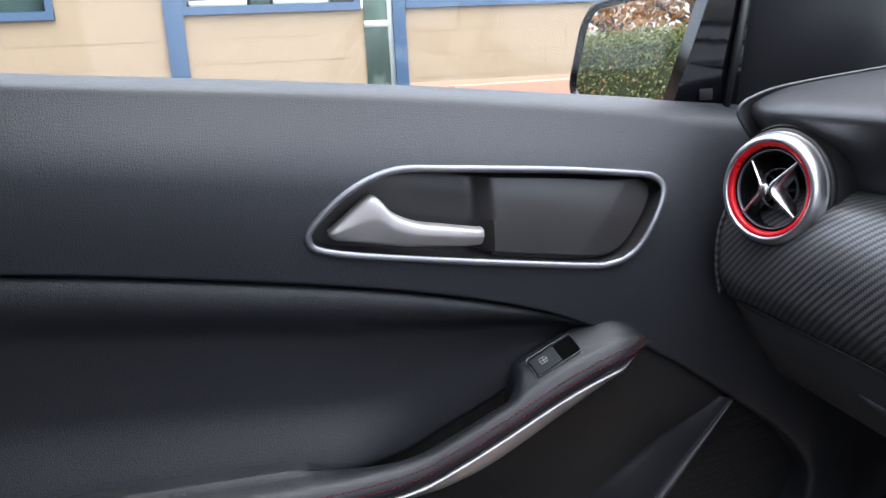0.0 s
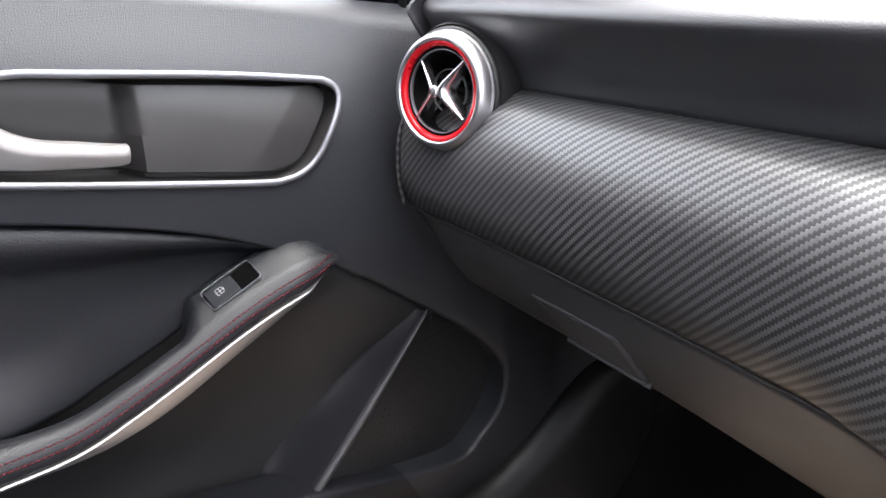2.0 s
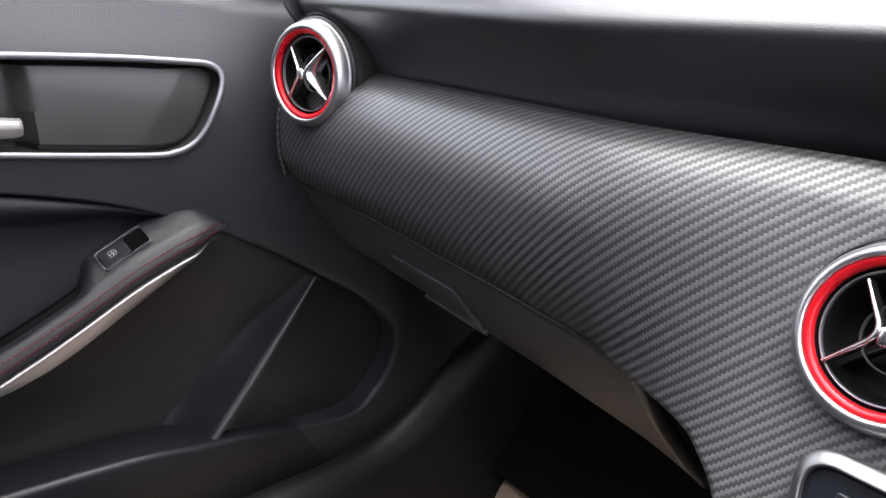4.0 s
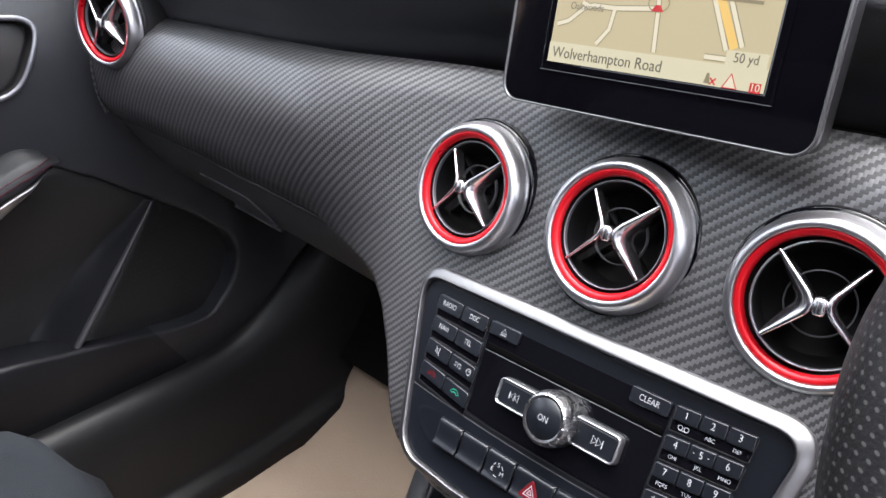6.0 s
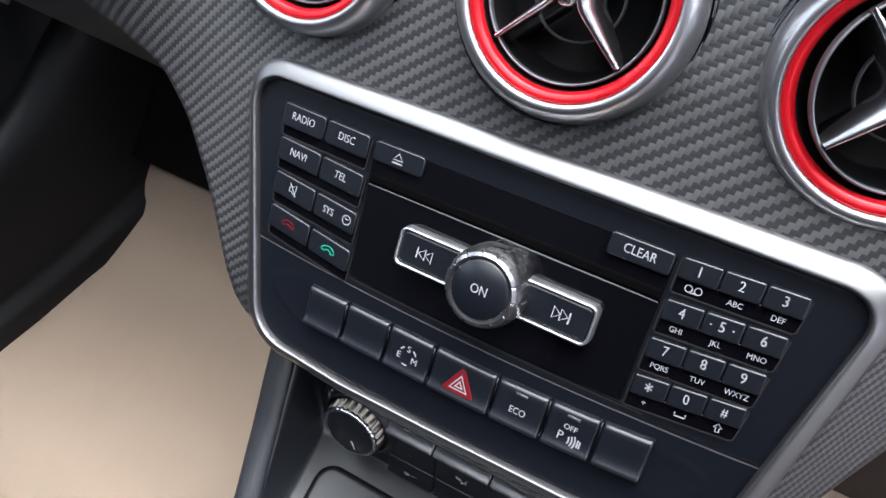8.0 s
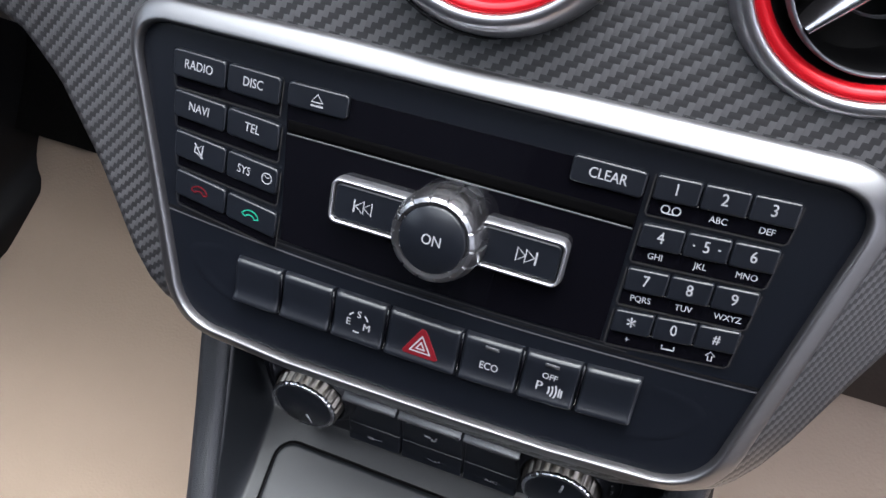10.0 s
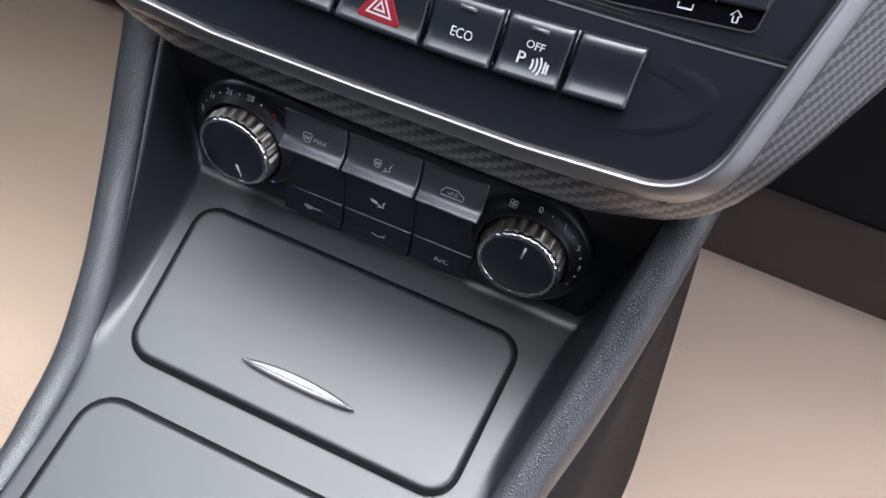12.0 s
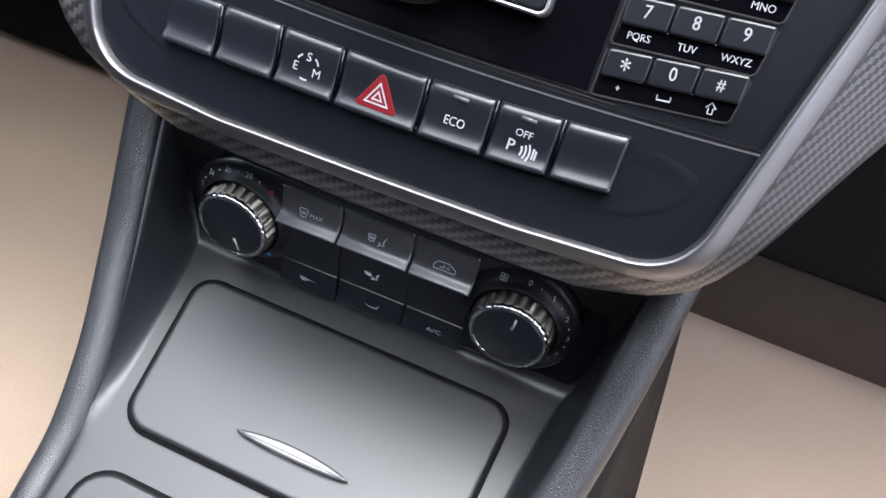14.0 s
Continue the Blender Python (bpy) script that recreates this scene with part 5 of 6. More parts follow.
def nav_screen():
    s = thing("nav_screen", "freestanding tablet-style navigation screen with a map, silver edge", "screen")
    t = radians(15)
    m = Matrix(((1, 0, 0, 0), (0, math.sin(t), -math.cos(t), 0.018), (0, math.cos(t), math.sin(t), 0.81), (0, 0, 0, 1)))
    out = rounded(-0.0895, -0.006, 0.0885, 0.121, 0.011, 6)
    part("body", slab(rounded(-0.0885, -0.005, 0.0875, 0.120, 0.010, 6), 0.014, m @ pose(0, 0, -0.016), 0.001), HARD, s, "black housing")
    part("edge", ring(out, rounded(-0.0880, -0.0045, 0.0870, 0.1195, 0.0098, 6), 0.0045, m @ pose(0, 0, -0.004), 0.0006), BROW, s, "thin satin silver edge")
    part("front_glass", slab(rounded(-0.0881, -0.0046, 0.0871, 0.1196, 0.0098, 6), 0.0035, m @ pose(0, 0, -0.0036), 0.0003), GLOSS, s, "glossy black front")
    x0, x1, y0, y1 = -0.0600, 0.0610, 0.0186, 0.1060
    part("display_frame", ring([(x0 - 0.004, y0 - 0.0045), (x1 + 0.005, y0 - 0.0045), (x1 + 0.005, y1 + 0.004), (x0 - 0.004, y1 + 0.004)], [(x0, y0), (x1, y0), (x1, y1), (x0, y1)], 0.0006, m @ pose(0, 0, 0.0001)), GLOSS, s, smooth=False)
    d = m @ pose(0, 0, 0.0006)
    disp = part("display", slab([(x0, y0), (x1, y0), (x1, y1), (x0, y1)], 0.0004, m @ pose(0, 0, 0.0001)), glow("map ground", (0.56, 0.50, 0.29)), s, "lit map display in beige", smooth=False)
    road, edge_, main = glow("map road", (0.78, 0.74, 0.53)), glow("map road edge", (0.26, 0.23, 0.13)), glow("map main road", (0.85, 0.58, 0.16))
    roads = [mm([(-57.5, 38.3), (-50.5, 40.5), (-41.8, 47.6), (-36.5, 49.2), (-23, 48.8), (1, 50.4)]), mm([(-43.5, 50.4), (-38, 48.4)]), mm([(-23.3, 48.8), (-24.6, 38.4), (-31, 30.4)]), mm([(-4.8, 104), (-2.4, 71), (1, 50.5), (3, 30)]), mm([(5.5, 104), (23.9, 66.6), (39.5, 35)]), mm([(13.5, 104), (31.8, 66.9), (46.7, 37)]), mm([(29.6, 31.2), (41, 31.2)])]
    def px(line, w, lift, mat, nm):
        return strokes(nm, [line], w, d @ pose(0, 0, lift), mat, disp)
    for line in roads:
        px(line, 0.0030, 0.0001, edge_, "road_edge")
    for line in roads:
        px(line, 0.0021, 0.0002, road, "road")
    px(mm([(7.8, 104), (26.2, 68), (43.2, 36)]), 0.0040, 0.00025, main, "main_road")
    ink, red = glow("map ink", (0.14, 0.13, 0.09)), glow("map red", (0.60, 0.03, 0.03))
    bar = part("status_bar", slab([(x0, y0), (x1, y0), (x1, y0 + 0.0104), (x0, y0 + 0.0104)], 0.0001, d @ pose(0, 0, 0.0003)), glow("map bar", (0.68, 0.65, 0.43)), disp, smooth=False)
    lettering("street_name", "Wolverhampton Road", 0.0080, d @ pose(-0.0239, y0 + 0.0050, 0.0006), ink, disp, squeeze=0.92)
    strokes("frame_lip", [[(x0 - 0.004, y0 - 0.0046), (x1 + 0.005, y0 - 0.0046)]], 0.0005, m @ pose(0, 0, 0.0008), LID, s)
    part("scale_box", slab([(x1 - 0.0207, y0 + 0.0104), (x1 - 0.001, y0 + 0.0104), (x1 - 0.001, y0 + 0.0168), (x1 - 0.0207, y0 + 0.0168)], 0.0001, d @ pose(0, 0, 0.0004)), bar.data.materials[0], disp, smooth=False)
    lettering("scale_text", "50 yd", 0.0062, d @ pose(x1 - 0.0108, y0 + 0.0136, 0.0008), ink, disp, squeeze=0.88)
    lettering("place_name", "Oakwoods", 0.0052, d @ pose(-0.0400, 0.0480, 0.0006), ink, disp, squeeze=0.9)
    for a, b, w in ((-18, 64.4, 28), (15, 66.4, 20), (32, 56.4, 20)):
        part("map_label", slab(mm([(a, b), (a + w, b - 0.6), (a + w, b + 0.9), (a, b + 1.5)]), 0.0001, d @ pose(0, 0, 0.0005)), edge_, disp, smooth=False)
    strokes("position_circle", [[(a * 1.0 + 0.0010, b * 0.72 + 0.0118) for a, b in arc(0, 0.057, 0.0056, 0, 360, 28)]], 0.0006, d @ pose(0, 0, 0.0007), edge_, disp)
    part("position_arrow", slab(mm([(-2.4, 48.9), (4.2, 48.9), (2.2, 52.0), (-0.4, 52.0)]), 0.0002, d @ pose(0, 0, 0.0006)), red, disp, smooth=False)
    part("alert_fill", slab(mm([(42.0, 19.0), (48.0, 19.0), (45, 24.8)]), 0.0001, d @ pose(0, 0, 0.0004)), road, disp, smooth=False)
    strokes("alert_symbol", [mm([(41.6, 18.8), (48.4, 18.8), (45, 25.2), (41.6, 18.8)])], 0.0009, d @ pose(0, 0, 0.0006), red, disp)
    strokes("mute_cross", [mm([(35.2, 19.2), (38.0, 22.2)]), mm([(35.2, 22.2), (38.0, 19.2)])], 0.0008, d @ pose(0, 0, 0.0007), red, disp)
    part("antenna_symbol", slab(mm([(32.2, 19.5), (35.4, 19.5), (34.4, 24.2), (33.2, 24.2)]), 0.0001, d @ pose(0, 0, 0.0006)), edge_, disp, smooth=False)
    part("alert_count", slab(mm([(54.4, 18.2), (59.6, 18.2), (59.6, 22.6), (54.4, 22.6)]), 0.0001, d @ pose(0, 0, 0.0006)), red, disp, smooth=False)
    lettering("count_text", "10", 0.0048, d @ pose(0.0570, 0.0204, 0.0009), road, disp)
    part("stalk", box(-0.03, 0.02, -0.05, 0.03, 0.06, -0.015, 0.005, m), HARD, s, "short black mount")
    return s


nav_screen()


# ---- climate panel and console ----
def climate_panel():
    c = thing("climate_panel", "black climate control panel with two knurled silver knobs", "climate control")
    m = Matrix.Translation((-0.004, -0.044, 0.515)) @ Euler((radians(90 - 6), 0, 0)).to_matrix().to_4x4() @ pose(0, -0.0014, 0, 0, 0, 1.2)
    part("plate", slab(mm(rounded(-88, -27.5, 87, 29, 27, 8)), 0.0062, m @ pose(0, 0, -0.006), 0.0014, 3), KEY, c, "satin black plate with round ends")
    # each column: an upper key that flares out to a lip, a flat middle key, a lower key with a small lip
    UPPER = [(25.2, 0.2), (24.8, 0.8), (22, 0.85), (18.5, 0.95), (16.2, 1.3), (14.3, 2.1), (12.7, 3.4), (11.4, 5.1), (10.6, 6.2), (10.0, 6.6), (9.5, 6.2), (9.3, 4.5), (9.2, 0.2)]
    MIDDLE = [(8.8, 0.2), (8.75, 0.9), (8.2, 1.2), (0, 1.2), (-10, 1.3), (-12.8, 1.7), (-13.5, 1.6), (-13.7, 0.2)]
    FOOT = [(-14.0, 0.2), (-14.1, 1.3), (-14.8, 1.75), (-18, 1.95), (-22, 2.4), (-24.6, 3.1), (-25.8, 3.4), (-26.5, 3.0), (-26.7, 0.2)]
    keys = {}
    for k, (a, b) in enumerate(((-45, -17.2), (-16.6, 14.6), (15.2, 42))):
        for r, (nm, prof) in enumerate((("upper_key", UPPER), ("middle_key", MIDDLE), ("lower_key", FOOT))):
            fine = [prof[0]] + [(p.x, p.y) for p in spline([(v, w, 0) for v, w in prof[1:-1]], 26)] + [prof[-1]]
            us = (a + 0.15, a + 0.2, a + 0.45, a + 1.0, (a + b) / 2, b - 1.0, b - 0.45, b - 0.2, b - 0.15)
            drop = (9, 0.7, 0.2, 0, 0, 0, 0.2, 0.7, 9)
            rows = [[m @ Vector((u / 1000, v / 1000, max(w - dr, 0.1) / 1000)) for u, dr in zip(us, drop)] for v, w in fine]
            keys[k, r] = part(nm, grid(rows), BROW if r == 0 else KEY, c, "black key flaring out to a satin lip" if r == 0 else "")
        u = (a + b) / 2 / 1000
        up, low = m @ pose(u + 0.0004, 0.0160, 0.00235, -17), m @ pose(u + 0.001, -0.0212, 0.00290, 8)
        screen = [mm([(-4.9, 1.6), (-4.2, 2.1), (-1.6, 2.1), (-0.9, 1.6), (-1.7, -1.4), (-2.9, -1.8), (-4.1, -1.4), (-4.9, 1.6)]), mm([(-3.8, 1.0), (-3.4, -0.6)]), mm([(-2.9, 1.0), (-2.9, -0.6)]), mm([(-2.0, 1.0), (-2.4, -0.6)])]
        sitter = [mm([(3.6, 1.8), (2.9, 0.2), (3.4, -0.9), (1.4, -1.1), (0.6, -1.9)]), mm([(3.9, 2.2), (3.9, 2.5)]), mm([(0.9, -0.3), (1.7, -0.3)])]
        if k == 0:
            strokes("defrost_symbol", screen, 0.00045, up, PRINT_DIM, keys[0, 0])
            lettering("legend", "MAX", 0.0028, up @ pose(0.0028, -0.0002, 0), PRINT_DIM, keys[0, 0])
            strokes("rear_window_symbol", [[(p * 0.85, q * 0.7) for p, q in line] for line in screen] + [mm([(-0.4, 0.5), (3.4, 0.5)])], 0.00045, low, PRINT_DIM, keys[0, 2])
        elif k == 1:
            strokes("screen_and_foot_symbol", [[(p * 0.8, q * 0.8 + 0.0006) for p, q in line] for line in screen] + sitter, 0.00055, up, PRINT_DIM, keys[1, 0])
            strokes("face_symbol", sitter + [mm([(-2.6, 1.6), (0.6, 0.6)]), mm([(-2.4, 0.6), (0.4, 0.0)]), mm([(-0.6, 1.6), (0.6, 0.6)])], 0.0007, m @ pose(u - 0.0012, -0.0052, 0.0015), PRINT_DIM, keys[1, 1])
            strokes("foot_symbol", [[(p, q * 0.75) for p, q in line] for line in sitter] + [mm([(-2.6, 0.2), (-0.4, -0.9), (0.4, -0.9)])], 0.00055, low, PRINT_DIM, keys[1, 2])
        else:
            strokes("car_symbol", [mm([(-4.6, -1.5), (-4.6, 0.2), (-3.0, 1.9), (1.6, 2.1), (3.6, 0.7), (4.6, 0.3), (4.6, -1.5), (-4.6, -1.5)]), mm([(-2.2, -0.3), (-0.2, -0.3), (-0.2, 1.0), (-0.8, 0.4)]), mm([(0.6, -0.4), (1.4, 0.9), (2.2, -0.4), (0.6, -0.4)])], 0.0005, up, PRINT_DIM, keys[2, 0])
            lettering("legend", "A/C", 0.0042, low, PRINT_DIM, keys[2, 2])

    def teeth(r, h, q):
        return 0.0006 * math.cos(q * 24) if 0.003 < h < 0.0115 and r > 0.012 else 0
    for u, ptr, nm in ((-62, 287, "temperature_knob"), (61.4, 82, "fan_knob")):
        mk = m @ pose(u / 1000, 0.0030, 0)
        knob = part(nm, lathe([(0.0176, 0), (0.0174, 0.003), (0.0170, 0.0034), (0.0162, 0.0108), (0.0158, 0.0112), (0.0150, 0.0112)], mk, 120, teeth), RIBBED, c, "knurled dark knob with chrome-edged black face")
        part("face_ring", lathe([(0.0160, 0.0108), (0.0160, 0.0119), (0.0156, 0.0127), (0.0148, 0.0130), (0.0142, 0.0123)], mk, 120, lambda r, h, q: 0.00022 * math.cos(q * 30) if r > 0.0146 else 0), CHROME, knob, "bright knurled ring")
        part("knob_face", lathe([(0.0143, 0.010), (0.0143, 0.0123), (0.0136, 0.0129), (0, 0.0129)], mk, 48), KEY, knob)
        part("pointer", box(0.0055, -0.0005, 0.0130, 0.0115, 0.0005, 0.0133, m=mk @ Matrix.Rotation(radians(ptr), 4, "Z")), PRINT, knob, "white pointer")
        part("dial", lathe([(0.0252, -0.001), (0.0250, 0.0004), (0.0238, 0.0007), (0.0222, 0.0013), (0.0208, 0.0024), (0.0198, 0.0040), (0.0192, 0.0056), (0.0187, 0.0061), (0.0182, 0.0055), (0.0179, 0.0004)], mk, 64), CREST, knob, "black dial ring rising towards the knob")

        def on_dial(a, r=0.0217):
            """A pose on the leaning face of the dial, upright to the reader."""
            q = radians(a)
            return mk @ pose(r * math.cos(q), r * math.sin(q), 0.00225) @ Matrix.Rotation(radians(34), 4, Vector((-math.sin(q), math.cos(q), 0)))
        marks = (("22", 160), ("24", 134), ("26", 108), ("28", 82)) if u < 0 else (("0", 86), ("1", 57), ("2", 29), ("3", 2), ("4", -26))
        for word, a in marks:
            lettering("legend", word, 0.0033, on_dial(a), PRINT, knob)
            part("tick", lathe([(0.00038, 0), (0.0003, 0.0002), (0, 0.0002)], on_dial(a - 13), 8), PRINT_DIM, knob)
        if u < 0:
            part("warm_dot", lathe([(0.0010, 0), (0.0008, 0.0004), (0, 0.0004)], on_dial(52), 12), PRINT_RED, knob, "red dot")
            part("cool_dot", lathe([(0.0010, 0), (0.0008, 0.0004), (0, 0.0004)], on_dial(-58), 12), PRINT_BLUE, knob, "blue dot")
        else:
            strokes("fan_symbol", [arc(-0.0008, 0.0007, 0.0007, 0, 360, 8), arc(0.0008, 0.0007, 0.0007, 0, 360, 8), arc(-0.0008, -0.0007, 0.0007, 0, 360, 8), arc(0.0008, -0.0007, 0.0007, 0, 360, 8)], 0.0004, on_dial(114), PRINT_DIM, knob)
    return c


climate_panel()


def centre_console():
    con = thing("centre_console", "black centre console with a lidded tray and grained side rails", "console")

    def deck_z(y):
        return 0.486 + 0.16 * y
    def rail_line(s):
        return spline([(s * 0.114 - 0.004, 0.0, 0.605), (s * 0.111 - 0.004, -0.03, 0.567), (s * 0.108 - 0.004, -0.055, 0.535), (s * 0.103 - 0.004, -0.082, 0.505), (s * 0.0935 - 0.004, -0.12, 0.476), (s * 0.088 - 0.004, -0.161, 0.456), (s * 0.084 - 0.004, -0.24, 0.445), (s * 0.082 - 0.004, -0.60, 0.41)], 60)
    # deck in one piece with its cheeks, which sweep up to the rails and the climate panel
    rows = []
    line = rail_line(1)[::-1]
    for y in np.concatenate([np.linspace(-0.60, -0.12, 30), np.linspace(-0.115, -0.062, 18), np.linspace(-0.060, -0.034, 24)]):
        w = interp([(-0.60, 0.076), (-0.17, 0.0805), (-0.14, 0.082), (-0.11, 0.084), (-0.08, 0.088), (-0.055, 0.092), (-0.04, 0.096)], y)
        z = deck_z(y) + 0.034 * ease(-0.047, -0.027, y) ** 1.5
        rx = interp([(p.y, p.x) for p in line], y) + 0.004 - 0.0066
        rz = interp([(p.y, p.z) for p in line], y) - 0.002
        side = [(w - 0.012, 0.0)]
        for k in (0, 0.05, 0.1, 0.15, 0.2, 0.26, 0.33, 0.41, 0.5, 0.62, 0.75, 0.88, 1):
            side.append(((1 - k) ** 2 * (w - 0.004) + 2 * k * (1 - k) * (w + 0.002) + k * k * rx, k * k * (rz - z)))
        side.append((rx + 0.002, rz - z - 0.012))
        rows.append([(-0.004 - a, y, z + h) for a, h in side[::-1]] + [(-0.004 + w * c, y, z) for c in (-0.6, -0.3, 0, 0.3, 0.6)] + [(-0.004 + a, y, z + h) for a, h in side])
    part("deck", grid(rows, flip=True, thick=0.002), DECK, con, "satin black console deck sweeping up to its rails")
    # side rails that run from under the stack and curve down towards the back
    for s, nm in ((-1, "rail"), (1, "rail")):
        mid = rail_line(s)
        rows = []
        for p in mid:
            rows.append([p + Vector((s * a, 0, b)) for a, b in ((-0.0072, -0.010), (-0.0076, -0.005), (-0.0062, 0.0), (-0.0025, 0.003), (0.0025, 0.003), (0.0065, 0.0), (0.0085, -0.007), (0.0095, -0.03))])
        part(nm, grid(rows, flip=(s > 0)), RAIL, con, "grained grey side rail")
        rows = []
        for p in mid:
            foot = Vector((-0.004 + s * interp([(-0.6, 0.155), (-0.2, 0.178), (-0.12, 0.191), (0.0, 0.180)], p.y), interp([(-0.6, -0.58), (-0.2, -0.05), (-0.12, 0.07), (-0.06, 0.16), (0.0, 0.26)], p.y), interp([(-0.12, 0.146), (0.0, 0.215)], p.y)))
            top_ = p + Vector((s * 0.0090, 0, -0.026))
            rows.append([top_, top_.lerp(foot, 0.5) + Vector((-s * 0.008, 0, 0)), foot])
        part("flank", grid(rows, flip=(s > 0), thick=0.004), DARK, con, "black side of the console")
    # panel round the climate plate, rounding back at its sides
    rows = []
    for z in np.linspace(0.470, 0.60, 14):
        y0 = -0.0375 + (z - 0.515) * 0.105
        half = interp([(0.47, 0.0985), (0.512, 0.1010), (0.545, 0.1080), (0.60, 0.112)], z)
        rows.append([(-0.004 + k * half, y0 + 0.005 * max(abs(k) - 0.9, 0) / 0.1 * max(abs(k) - 0.9, 0) / 0.1, z) for k in (-1, -0.985, -0.97, -0.95, -0.92, -0.9, -0.5, 0, 0.5, 0.9, 0.92, 0.95, 0.97, 0.985, 1)])
    part("front_panel", grid(rows, thick=0.003), FACE, con, "satin black panel round the climate keys")
    # near-black boxes paint the shade in the gaps beside the panel
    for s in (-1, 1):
        part("shade_backing", box(s * 0.122 - 0.004, 0.004, 0.46, s * 0.085 - 0.004, 0.012, 0.60), SHADE_BLACK, con)
    # front wall below the climate plate
    part("front_wall", box(-0.115, -0.036, 0.44, 0.107, -0.02, 0.60), DARK, con)

    def lid(nm, x0, x1, y0, y1, r, mat, label, wide=0.0):
        c = (y0 + y1) / 2
        mlid = Matrix.Translation((0, c, deck_z(c) + 0.0005)) @ Euler((math.atan(0.16), 0, 0)).to_matrix().to_4x4()
        def flare(pts):
            # wider towards the stack
            return [(u + (-wide if u < 0 else wide * 0.35) * min(max((v - (y0 - c)) / (y1 - y0), 0), 1), v) for u, v in pts]
        gap = part("gap", slab(flare(rounded(x0 - 0.0013, y0 - c - 0.0013, x1 + 0.0013, y1 - c + 0.0013, r + 0.001, 6)), 0.0022, mlid @ pose(0, 0, -0.001)), DARK, con, "dark gap round the lid")
        return part(nm, slab(flare(rounded(x0, y0 - c, x1, y1 - c, r, 6)), 0.0040, mlid @ pose(0, 0, -0.001), 0.0022, 4), mat, con, label), mlid
    tray, mt = lid("tray_lid", -0.0745, 0.0668, -0.131, -0.0590, 0.011, DECK, "satin grey tray lid", 0.0085)
    outl = [(-0.029 + 0.050 * f, -0.0205 + 0.0034 * math.sin(math.pi * f) ** 0.7) for f in np.linspace(0, 1, 19)]
    outl += [(-0.029 + 0.050 * f, -0.0207 - 0.0018 * math.sin(math.pi * f) ** 0.5) for f in np.linspace(1, 0, 19)[1:-1]]
    part("tray_pull", slab(outl, 0.0035, mt @ pose(0, 0, 0.003), 0.0010, 3), BROW, tray, "slim silver pull")
    lid("rear_lid", -0.0700, 0.0625, -0.33, -0.1475, 0.014, DECK, "satin grey rear lid", 0.004)
    return con


centre_console()


